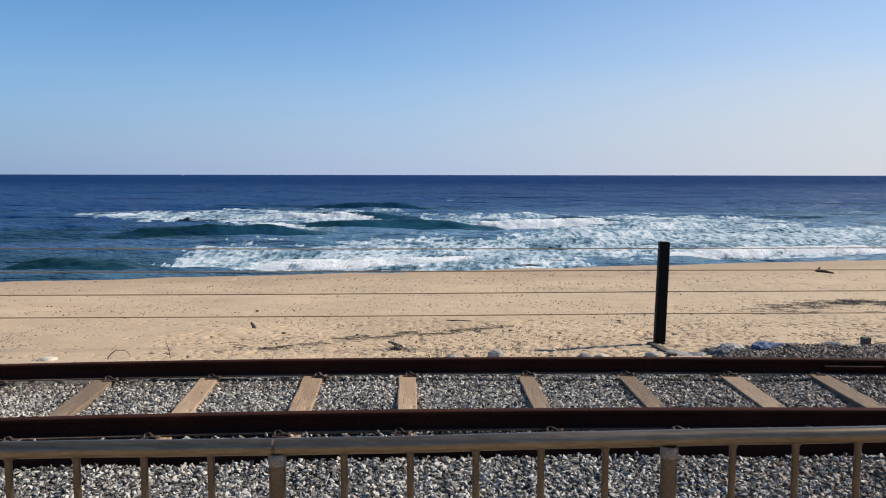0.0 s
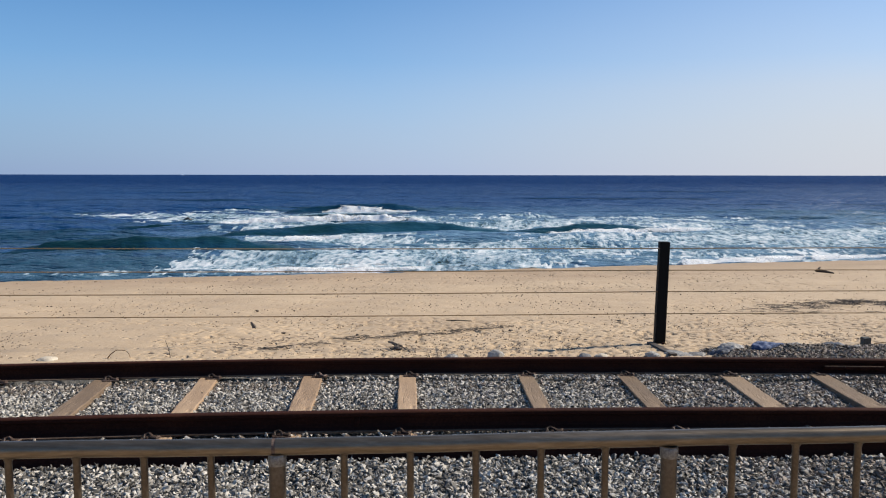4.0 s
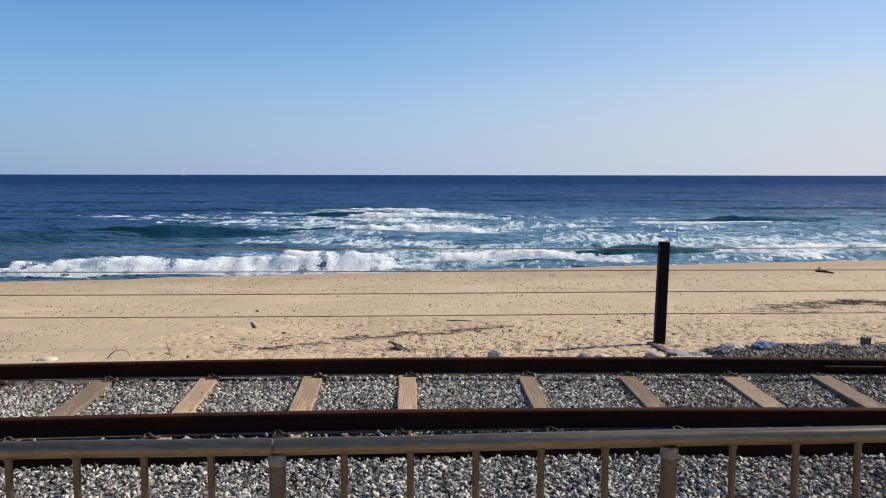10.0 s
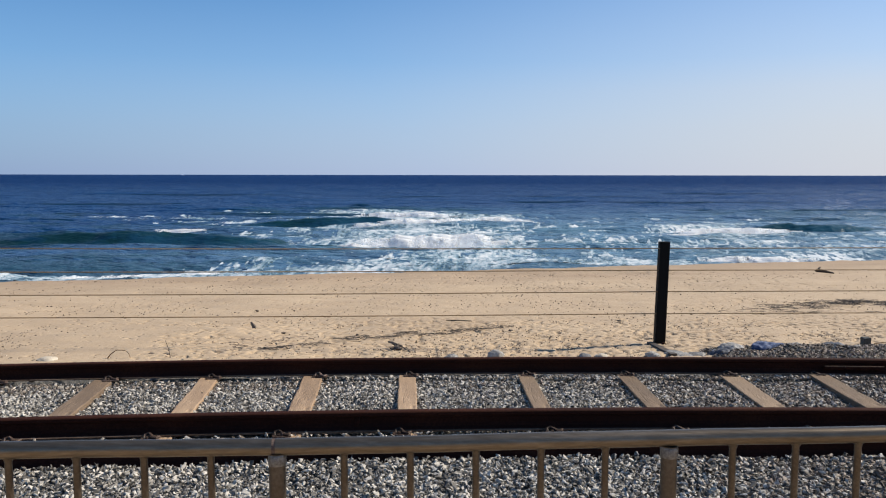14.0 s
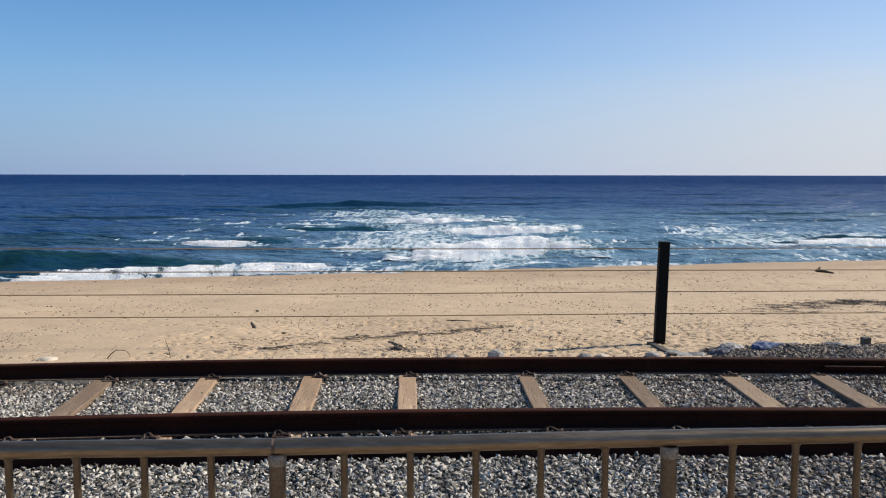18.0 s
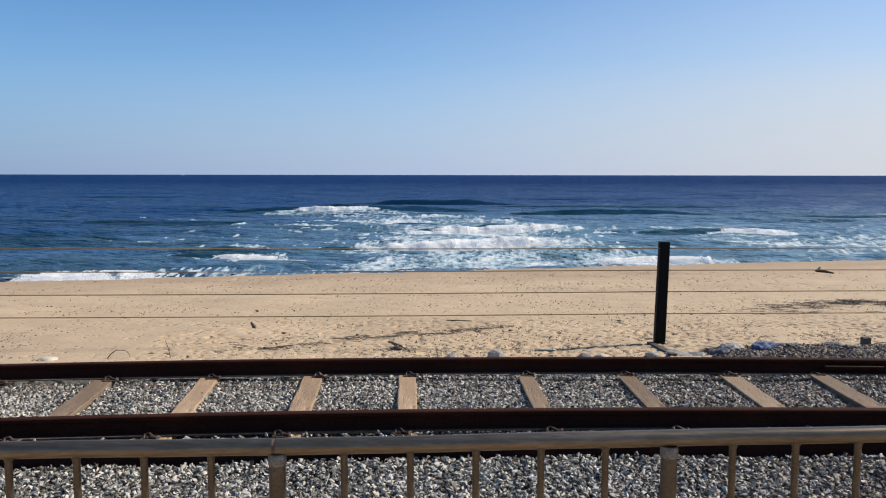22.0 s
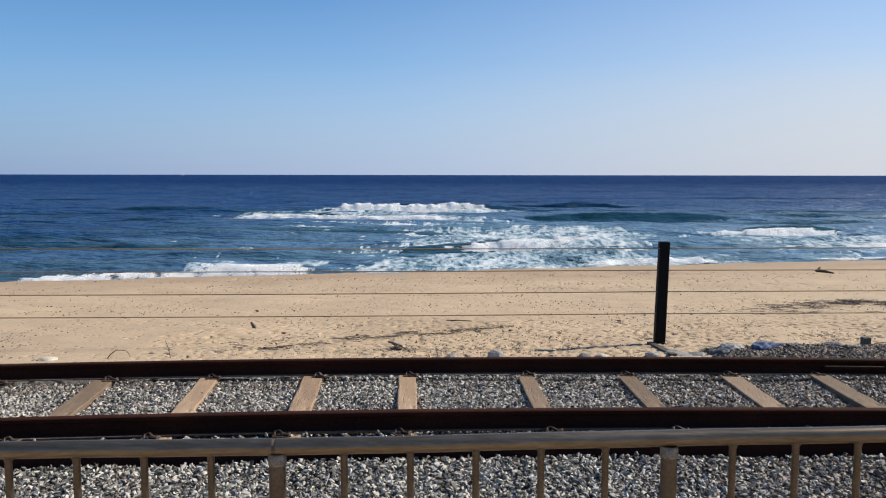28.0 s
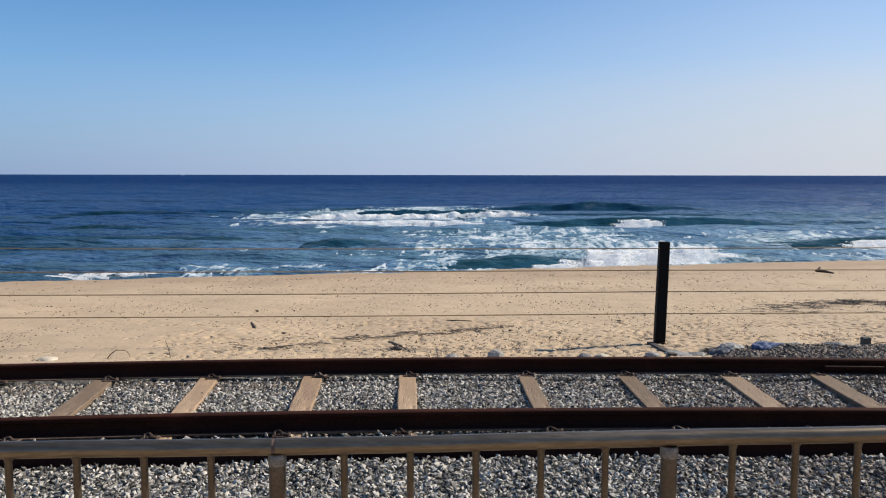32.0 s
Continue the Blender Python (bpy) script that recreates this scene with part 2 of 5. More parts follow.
    t.links.new(amount.outputs[0], gusts.inputs[0])
    t.links.new(ramp(t, band.outputs[0], [(0.36, (0.45,)), (0.5, (0.95,)), (0.64, (1.0,))]), gusts.inputs[1])
    t.links.new(gusts.outputs[0], blend.inputs["Fac"])
    t.links.new(body.outputs[0], blend.inputs[1])
    t.links.new(gloss.outputs[0], blend.inputs[2])
    t.links.new(blend.outputs[0], t.nodes["Material Output"].inputs["Surface"])
    t.nodes.remove(p)
    last = None
    for scale, dist, strength in ripples:
        n = add(t, "ShaderNodeTexNoise", Scale=scale, Detail=5.0, Roughness=0.62)
        t.links.new(mp.outputs[0], n.inputs["Vector"])
        b = add(t, "ShaderNodeBump", Strength=strength, Distance=dist)
        t.links.new(n.outputs[0], b.inputs["Height"])
        if last:
            t.links.new(last.outputs[0], b.inputs["Normal"])
        last = b
    t.links.new(last.outputs[0], gloss.inputs["Normal"])
    t.links.new(last.outputs[0], sheen.inputs["Normal"])
    t.links.new(last.outputs[0], body.inputs["Normal"])
    return m


WATER = water("sea_water", (0.005, 0.038, 0.075), (0.005, 0.045, 0.142), (0.004, 0.029, 0.108), (0.13, 0.26, 0.37), (0.66, 0.54, 0.15), ((0.10, 4.0, 0.9), (0.45, 1.0, 0.9), (1.8, 0.09, 0.7)))
# greener water for wave faces, their shade put in as a darker colour
SHADED_FACE = water("shaded_face_water", (0.004, 0.026, 0.036), (0.004, 0.028, 0.066), (0.004, 0.023, 0.078), (0.015, 0.07, 0.11), (0.32, 0.28, 0.10), ((0.10, 1.2, 0.6), (0.45, 0.45, 0.8), (1.8, 0.05, 0.7)))


def foam():
    """Dense tumbling foam: white, lets the light through, ragged at its edges."""
    m, t, p = nodes_of("sea_foam")
    tc = t.nodes.new("ShaderNodeAttribute")
    tc.attribute_name = "place"
    n1 = add(t, "ShaderNodeTexNoise", Scale=1.7, Detail=7.0, Roughness=0.75)
    n2 = add(t, "ShaderNodeTexNoise", Scale=7.0, Detail=6.0, Roughness=0.75)
    for n in (n1, n2):
        t.links.new(tc.outputs["Vector"], n.inputs["Vector"])
    white = ramp(t, n2.outputs[0], [(0.30, (0.50, 0.60, 0.68)), (0.42, (0.84, 0.87, 0.89)), (0.56, (0.96, 0.963, 0.966))])
    cover = t.nodes.new("ShaderNodeAttribute")
    cover.attribute_name = "cover"
    a0 = t.nodes.new("ShaderNodeMath")
    a0.operation = "ADD"
    t.links.new(n1.outputs[0], a0.inputs[0])
    t.links.new(n2.outputs[0], a0.inputs[1])
    a1 = t.nodes.new("ShaderNodeMath")
    a1.operation, a1.inputs[1].default_value = "MULTIPLY_ADD", 2.0
    t.links.new(a0.outputs[0], a1.inputs[0])
    t.links.new(cover.outputs["Fac"], a1.inputs[2])
    rng = t.nodes.new("ShaderNodeMapRange")
    rng.inputs["From Min"].default_value, rng.inputs["From Max"].default_value = 1.86, 2.16
    t.links.new(a1.outputs[0], rng.inputs["Value"])
    b = add(t, "ShaderNodeBump", Strength=0.5, Distance=0.06)
    t.links.new(n2.outputs[0], b.inputs["Height"])
    front, behind, clear = (t.nodes.new("ShaderNodeBsdf" + k) for k in ("Diffuse", "Translucent", "Transparent"))
    for n in (front, behind):
        t.links.new(white, n.inputs["Color"])
        t.links.new(b.outputs[0], n.inputs["Normal"])
    body = t.nodes.new("ShaderNodeMixShader")
    body.inputs[0].default_value = 0.35
    t.links.new(front.outputs[0], body.inputs[1])
    t.links.new(behind.outputs[0], body.inputs[2])
    whole = t.nodes.new("ShaderNodeMixShader")
    t.links.new(rng.outputs[0], whole.inputs[0])
    t.links.new(clear.outputs[0], whole.inputs[1])
    t.links.new(body.outputs[0], whole.inputs[2])
    t.links.new(whole.outputs[0], t.nodes["Material Output"].inputs["Surface"])
    t.nodes.remove(p)
    return m


FOAM = foam()


def lace(name, hole, thin, closed, white):
    """Foam afloat: white where it is thick, bluish where it is thin, with fine bubbles."""
    m, t, p = nodes_of(name)
    place, thick = t.nodes.new("ShaderNodeAttribute"), t.nodes.new("ShaderNodeAttribute")
    place.attribute_name, thick.attribute_name = "place", "thick"
    mp = add(t, "ShaderNodeMapping", Scale=(0.52, 0.30, 1.0))
    t.links.new(place.outputs["Vector"], mp.inputs[0])
    grain = add(t, "ShaderNodeTexNoise", Scale=3.6, Detail=7.0, Roughness=0.8)
    t.links.new(mp.outputs[0], grain.inputs["Vector"])
    warp = t.nodes.new("ShaderNodeMix")
    warp.data_type, warp.blend_type = "RGBA", "LINEAR_LIGHT"
    warp.inputs[0].default_value = 0.35
    t.links.new(mp.outputs[0], warp.inputs[6])
    t.links.new(grain.outputs["Color"], warp.inputs[7])
    cells = add(t, "ShaderNodeTexVoronoi", Scale=2.3)
    cells.feature = "DISTANCE_TO_EDGE"
    t.links.new(warp.outputs[2], cells.inputs["Vector"])
    net = t.nodes.new("ShaderNodeMath")
    net.operation = "MULTIPLY_ADD"
    net.inputs[1].default_value = -1.1
    t.links.new(cells.outputs["Distance"], net.inputs[0])
    t.links.new(thick.outputs["Fac"], net.inputs[2])
    both = t.nodes.new("ShaderNodeMath")
    both.operation = "MULTIPLY_ADD"
    both.inputs[1].default_value = 2.1
    t.links.new(grain.outputs[0], both.inputs[0])
    t.links.new(net.outputs[0], both.inputs[2])
    half = t.nodes.new("ShaderNodeMath")
    half.operation, half.inputs[1].default_value = "MULTIPLY", 0.5
    t.links.new(both.outputs[0], half.inputs[0])
    t.links.new(ramp(t, half.outputs[0], [(hole, (0.10, 0.21, 0.30)), (thin, (0.22, 0.33, 0.41)), (closed, white)]), p.inputs["Base Color"])
    p.inputs["Roughness"].default_value = 0.9
    p.inputs["Specular IOR Level"].default_value = 0.2
    bump = add(t, "ShaderNodeBump", Strength=0.5, Distance=0.05)
    t.links.new(grain.outputs[0], bump.inputs["Height"])
    t.links.new(bump.outputs[0], p.inputs["Normal"])
    clear, net_of = t.nodes.new("ShaderNodeBsdfTransparent"), t.nodes.new("ShaderNodeMixShader")
    t.links.new(ramp(t, half.outputs[0], [(hole - 0.06, (0.0,)), (thin, (0.92,))]), net_of.inputs[0])
    t.links.new(clear.outputs[0], net_of.inputs[1])
    t.links.new(p.outputs[0], net_of.inputs[2])
    t.links.new(net_of.outputs[0], t.nodes["Material Output"].inputs["Surface"])
    return m


LACE, OLD_LACE = lace("floating_foam", 0.32, 0.42, 0.565, (0.80, 0.81, 0.82)), lace("fading_foam", 0.38, 0.50, 0.70, (0.66, 0.70, 0.73))
WET_ROCK = surface("wet_rock", (0.01, 0.01, 0.01), (0.02, 0.02, 0.02), (0.04, 0.038, 0.035), 2, 9, (0.3, 0.5), bump=0.8, depth=0.05)



# ---- building ----
def link(name, verts, faces, material, parent=None, label="", smooth=False):
    me = bpy.data.meshes.new(name)
    me.from_pydata(verts, [], faces)
    me.materials.append(material)
    if smooth:
        me.shade_smooth()
    ob = new(name, me)
    ob.parent = parent
    return tagged(ob, label)


def part(name, bm, material, parent=None, label="", smooth=False):
    me = bpy.data.meshes.new(name)
    bm.normal_update()
    bm.to_mesh(me)
    bm.free()
    me.materials.append(material)
    if smooth:
        me.shade_smooth()
    ob = new(name, me)
    ob.parent = parent
    return tagged(ob, label)


def share(name, ob, m, parent=None):
    """Another object on the same mesh."""
    o = new(name, ob.data)
    o.parent = parent
    o.matrix_basis = m
    return o


def box(bm, sx, sy, sz, m=Matrix.Identity(4), bevel=0.0):
    made = bmesh.ops.create_cube(bm, size=1.0, matrix=m @ Matrix.Diagonal((sx, sy, sz, 1)))
    if bevel:
        edges = {e for v in made["verts"] for e in v.link_edges}
        bmesh.ops.bevel(bm, geom=list(edges), offset=bevel, segments=2, affect="EDGES", profile=0.6)


def tube(bm, points, radius, sides=10, ends=True):
    """A round bar along points; radius may be a list."""
    pts = [Vector(p) for p in points]
    rings = []
    for i, p in enumerate(pts):
        d = (pts[min(i + 1, len(pts) - 1)] - pts[max(i - 1, 0)]).normalized()
        u = d.cross(Vector((0, 0, 1)) if abs(d.z) < 0.9 else Vector((0, 1, 0))).normalized()
        w = u.cross(d)
        r = radius[i] if isinstance(radius, (list, tuple)) else radius
        rings.append([bm.verts.new(p + r * (math.cos(2 * math.pi * k / sides) * u + math.sin(2 * math.pi * k / sides) * w)) for k in range(sides)])
    for r0, r1 in zip(rings, rings[1:]):
        for k in range(sides):
            bm.faces.new((r0[k], r0[(k + 1) % sides], r1[(k + 1) % sides], r1[k]))
    if ends:
        for ring in (rings[0][::-1], rings[-1]):
            bm.faces.new([bm.verts.new(v.co) for v in ring])
    bmesh.ops.recalc_face_normals(bm, faces=bm.faces)


def lump(bm, size, rough, seed, m=Matrix.Identity(4), detail=2):
    """A worn stone: a ball pushed about by noise and cut by flats."""
    made = bmesh.ops.create_icosphere(bm, subdivisions=detail, radius=1.0)
    rnd = random.Random(seed)
    o = Vector((rnd.uniform(0, 99), rnd.uniform(0, 99), rnd.uniform(0, 99)))
    cuts = [(Vector((rnd.gauss(0, 1), rnd.gauss(0, 1), rnd.gauss(0, 1))).normalized(), rnd.uniform(0.55, 0.85)) for _ in range(7)]
    for v in made["verts"]:
        p = v.co * (1 + rough * noise.noise(v.co * 1.3 + o) + 0.4 * rough * noise.noise(v.co * 3.7 + o))
        for n, d in cuts:
            over = p.dot(n) - d
            if over > 0:
                p = p - n * over * 0.8
        v.co = m @ Vector((p.x * size[0], p.y * size[1], p.z * size[2]))


def swing(x, a, b, c):
    """The bend of the track: a parabola near the camera that runs on straight."""
    if abs(x) < 5:
        return a + b * x + c * x * x
    s = math.copysign(5, x)
    return a + b * s + c * s * s + (b + 2 * c * s) * (x - s)


def far_rail_y(x):
    return swing(x, 6.761, 0.0336, -0.0104)


def near_rail_y(x):
    return swing(x, 5.238, 0.0432, -0.0099)


def spare_rail_y(x):
    return swing(x, 4.778, 0.040, -0.0080)


def crest_y(x):
    return 30.9 + 0.2207 * x


# ---- the ground: ballast bed, beach, berm, sea floor ----
def steps(*runs):
    out = []
    for a0, a1, n in runs:
        out += list(np.linspace(a0, a1, n, endpoint=False))
    return np.array(out + [runs[-1][1]])


def waves_of(seed, count, longest, shortest):
    r = random.Random(seed)
    out = []
    for i in range(count):
        w = longest * (shortest / longest) ** (i / (count - 1))
        th = r.uniform(0, 2 * math.pi)
        out.append((2 * math.pi / w * math.cos(th), 2 * math.pi / w * math.sin(th), r.uniform(0, 6.28), w))
    return out


def ground():
    gx = steps((-3000, -300, 8), (-300, -40, 12), (-40, -24, 24), (-24, -8.5, 120), (-8.5, 9.5, 690), (9.5, 28, 140), (28, 45, 24), (45, 300, 12), (300, 3000, 8))
    gy = steps((-400, -20, 10), (-20, 4, 12), (4, 7.2, 16), (7.2, 13, 250), (13, 20, 120), (20, 39, 100), (39, 60, 20), (60, 400, 8))
    X, Y = np.meshgrid(gx, gy)
    cr = 30.9 + 0.2207 * np.clip(X, -120, 160)
    s = np.clip((Y - 8.0) / (cr - 8.0), 0, 3)
    beach = -0.30 - 1.90 * s
    beach = np.where(Y > cr, -2.2 - 0.15 * (Y - cr) - 0.006 * (Y - cr) ** 2, beach)
    beach = np.maximum(beach, -8)
    bank = np.clip((Y - 7.25) / 0.75, 0, 1)
    Z = np.where(Y < 8.0, -0.24 - 0.06 * bank, beach)
    onsand = np.clip((Y - 7.6) / 0.6, 0, 1)
    for kx, ky, ph, w in waves_of(3, 26, 6.0, 0.45):
        Z = Z + onsand * 0.0022 * w ** 0.75 * np.sin(kx * X + ky * Y + ph)
    # trodden sand: small dents with a pushed-up rim
    r = np.random.RandomState(5)
    for n in range(22000):
        y = 7.7 + 23.0 * r.rand() ** 1.5
        x = r.uniform(-0.64, 0.68) * (y + 1)
        patch = noise.noise(Vector((x * 0.25, y * 0.22, 3))) + 0.5 * noise.noise(Vector((x * 0.9, y * 0.7, 8)))
        if patch < 0.02 and r.rand() < 0.72:
            continue
        if (x < -0.22 * y and r.rand() < 0.45) or (y < 11.5 and r.rand() < 0.75):
            continue
        rad = r.uniform(0.5, 0.95) * (0.017 + 0.0014 * y)
        d = rad * r.uniform(0.7, 1.25) * (1.0 if y < 12 else 0.8)
        ci, cj = np.searchsorted(gy, y), np.searchsorted(gx, x)
        k, l = int(rad * 2.2 / (gy[ci + 1] - gy[ci])) + 2, int(rad * 2.2 / (gx[cj + 1] - gx[cj])) + 2
        a0, a1, b0, b1 = ci - k, ci + k, cj - l, cj + l
        q = ((X[a0:a1, b0:b1] - x) / rad) ** 2 + ((Y[a0:a1, b0:b1] - y) / (rad * 1.3)) ** 2
        Z[a0:a1, b0:b1] += -d * np.exp(-q * q * 1.3)
    for n in range(3900):
        y = 7.9 + 3.6 * r.rand()
        x = r.uniform(-0.36, 0.64) * y
        if noise.noise(Vector((x * 0.8, y * 0.8, 21))) < -0.35 or (x < -0.5 and r.rand() < 0.4):
            continue
        rad = r.uniform(0.021, 0.030)
        ci, cj = np.searchsorted(gy, y), np.searchsorted(gx, x)
        a0, a1, b0, b1 = ci - 7, ci + 7, cj - 5, cj + 5
        q = ((X[a0:a1, b0:b1] - x) / rad) ** 2 + ((Y[a0:a1, b0:b1] - y) / (rad * 1.3)) ** 2
        Z[a0:a1, b0:b1] -= rad * r.uniform(0.9, 1.5) * np.exp(-q * q * 1.1)
    ny, nx = X.shape
    verts = np.stack([X.ravel(), Y.ravel(), Z.ravel()], 1)
    k = np.arange(ny * nx).reshape(ny, nx)
    faces = np.stack([k[:-1, :-1].ravel(), k[:-1, 1:].ravel(), k[1:, 1:].ravel(), k[1:, :-1].ravel()], 1)
    ob = link("ground", verts.tolist(), faces.tolist(), SAND, smooth=True)
    return tagged(ob, "pale golden beach sand, trodden and dented", "sand", kind="structure")


ground()


def beach_z(x, y):
    cr = crest_y(x)
    return -0.30 - 1.90 * min(max((y - 8.0) / (cr - 8.0), 0), 1)


def ballast_z(x, y):
    z = -0.168 + 0.02 * noise.noise(Vector((x * 1.1, y * 1.6, 0)))
    if y > 6.6:
        z += 0.02
    if y < 4.83:
        z += 0.034 * max(0.0, 1 - max(0.0, spare_rail_y(x) - y) / 0.34) - 0.015
    elif y < 5.24:
        z += 0.022 + 0.012 * noise.noise(Vector((x * 2.7, y * 2, 5)))
    return z


def ballast():
    xs, ys = np.linspace(-24, 24, 241), np.linspace(2.6, 7.6, 51)
    verts = []
    for y in ys:
        for x in xs:
            edge = max(0, y - 7.25) * 0.75
            z = ballast_z(x, y) - 0.018 - edge + 0.012 * noise.noise(Vector((x * 14, y * 14, 4)))
            verts.append((x, y, z))
    n = len(xs)
    faces = [(j * n + i, j * n + i + 1, (j + 1) * n + i + 1, (j + 1) * n + i) for j in range(len(ys) - 1) for i in range(n - 1)]
    bed = link("ballast_bed", verts, faces, BALLAST_BED)
    tagged(bed, "bed of broken grey stone under the railway track", "ballast", kind="structure")
    return bed


BED = ballast()


# ---- the track ----
def rail_profile(h, head, foot):
    """Head, web and foot of a rail, without the lip of the foot."""
    half = [(foot / 2 - 0.010, -h + 0.004), (foot / 2 - 0.010, -h + 0.013), (0.022, -h + 0.026), (0.009, -h + 0.045), (0.009, -0.045), (head / 2 - 0.004, -0.034), (head / 2, -0.028),
            (head / 2, -0.008), (head / 2 - 0.006, -0.002), (head / 2 - 0.018, 0.0)]
    return half + [(-a0, b0) for a0, b0 in half[::-1]]


def lip_profile(h, foot):
    """The landward lip of the foot."""
    return [(a0 - foot / 2, -h + b0) for a0, b0 in ((0.002, 0.0), (0.0, 0.002), (0.0, 0.009), (0.003, 0.011), (0.012, 0.013), (0.012, 0.0))]


def along_line(name, prof, line, drop, material, parent=None, label="", x0=-40, x1=40):
    """A bar of that section laid along a line of the track."""
    xs = [x for x in [-40, -30, -20, -14, -10, -7] + [-5 + 0.25 * i for i in range(41)] + [7, 10, 14, 20, 30, 40] if x0 < x < x1]
    xs = [x0] + xs + [x1]
    verts, n = [], len(prof)
    for x in xs:
        s = (line(x + 0.01) - line(x - 0.01)) / 0.02
        nx, ny = -s / math.hypot(1, s), 1 / math.hypot(1, s)
        verts += [(x + nx * a0, line(x) + ny * a0, b0 + drop) for a0, b0 in prof]
    faces = [(i * n + k, i * n + (k + 1) % n, (i + 1) * n + (k + 1) % n, (i + 1) * n + k) for i in range(len(xs) - 1) for k in range(n)]
    return link(name, verts, faces + [tuple(range(n))[::-1], tuple(range(len(verts) - n, len(verts)))], material, parent, label)


def rail(name, line, h, head, foot, drop, label, lip=None):
    base = tagged(new(name), label, "rail", "rails of the track")
    along_line("web", rail_profile(h, head, foot), line, drop, RUST, base)
    along_line("foot_lip", lip_profile(h, foot), line, drop, lip or LIT_EDGE, base, "" if lip else "dusty lip of the rail foot, coloured paler than the web for light on its edge")
    return base


FAR_RAIL = rail("rail", far_rail_y, 0.134, 0.064, 0.125, 0.0, "dark rusty steel rail on the seaward side of the track")
NEAR_RAIL = rail("rail", near_rail_y, 0.132, 0.066, 0.128, 0.0, "dark rusty steel rail on the landward side of the track")
rail("spare_rail", spare_rail_y, 0.13, 0.066, 0.125, -0.045, "dark rusty spare rail lying on the ballast beside the track", RUST)


def sleeper_mesh():
    bm = bmesh.new()
    box(bm, 0.14, 2.42, 0.14, pose(0, 0, -0.07), 0.008)
    bmesh.ops.subdivide_edges(bm, edges=[e for e in bm.edges if abs(e.verts[0].co.y - e.verts[1].co.y) > 1], cuts=60)
    bmesh.ops.subdivide_edges(bm, edges=[e for e in bm.edges if abs(e.verts[0].co.x - e.verts[1].co.x) > 0.1 and e.verts[0].co.z > -0.02], cuts=11, use_grid_fill=True)
    for v in bm.verts:
        if v.co.z > -0.02:
            split = abs(noise.noise(Vector((v.co.x * 34, v.co.y * 1.3, 2))))
            hole = noise.noise(Vector((v.co.x * 13, v.co.y * 9, 7)))
            v.co.z -= 0.0025 * max(0.0, 0.06 - split) / 0.06 + 0.03 * max(0.0, hole - 0.42)
        v.co += Vector((0.006 * noise.noise(v.co * 4), 0, 0.004 * noise.noise(v.co * 6 + Vector((9, 0, 0)))))
    return bm


def clip_mesh():
    """A plate with a bent spring clip and a spike head."""
    bm = bmesh.new()
    box(bm, 0.13, 0.085, 0.014, pose(0, 0, 0.007), 0.003)
    tube(bm, [(-0.05, 0.01, 0.012), (-0.045, 0.03, 0.04), (-0.02, 0.035, 0.052), (0.0, 0.01, 0.042), (0.015, -0.02, 0.032), (0.045, -0.03, 0.028), (0.055, 0.0, 0.03)], 0.0125, 6)
    box(bm, 0.026, 0.026, 0.034, pose(0.01, -0.012, 0.026, 8, 6, 20), 0.004)
    tube(bm, [(-0.02, -0.02, 0.01), (-0.02, -0.02, 0.035)], 0.012, 6)
    return bm


SLEEPERS = (-6.3, -5.45, -4.55, -3.69, -2.78, -1.925, -1.07, -0.275, 0.73, 1.59, 2.475, 3.22, 4.1, 5.0, 5.9)
WIDTHS = (0.15, 0.15, 0.15, 0.15, 0.16, 0.15, 0.165, 0.145, 0.135, 0.15, 0.175, 0.165, 0.16, 0.16, 0.16)


def sleepers():
    plate, kinds = None, {}
    for i, x in enumerate(SLEEPERS):
        ym = (far_rail_y(x) + near_rail_y(x)) / 2
        turn = math.degrees(math.atan(0.039 - 0.0203 * max(-5, min(5, x)))) + random.uniform(-0.7, 0.7)
        m = pose(x, ym, -0.136 + (0.012 if i == 11 else 0.0), 0, 0, turn) @ Matrix.Diagonal((WIDTHS[i] / 0.14, 1, 1, 1))
        dirty = x > 0.5 or x < -2.5
        if dirty not in kinds:
            kinds[dirty] = ob = part("sleeper", sleeper_mesh(), DIRTY_SLEEPER if dirty else SLEEPER)
            ob.matrix_basis = m
        else:
            ob = share("sleeper", kinds[dirty], m)
        tagged(ob, "dirt-darkened timber sleeper half buried in ballast" if dirty else "weathered brown timber sleeper half buried in ballast", "sleeper", "sleepers of the track")
        for line in (far_rail_y, near_rail_y):
            for side in (-1, 1):
                at = m.inverted() @ Vector((x + random.uniform(-0.025, 0.025), line(x) + side * 0.085, -0.136))
                place = Matrix.Translation(at) @ pose(0, 0, 0.0, 0, 0, (0 if side < 0 else 180) + random.uniform(-14, 14)) @ Matrix.Diagonal((0.95 * 0.14 / WIDTHS[i], 0.95, 0.55, 1))
                if plate is None:
                    plate = part("rail_clip", clip_mesh(), RUST_CLIP, ob, "rusty spring clip holding the rail")
                    plate.matrix_basis = place
                else:
                    tagged(share("rail_clip", plate, place, ob), "rusty spring clip holding the rail")


sleepers()


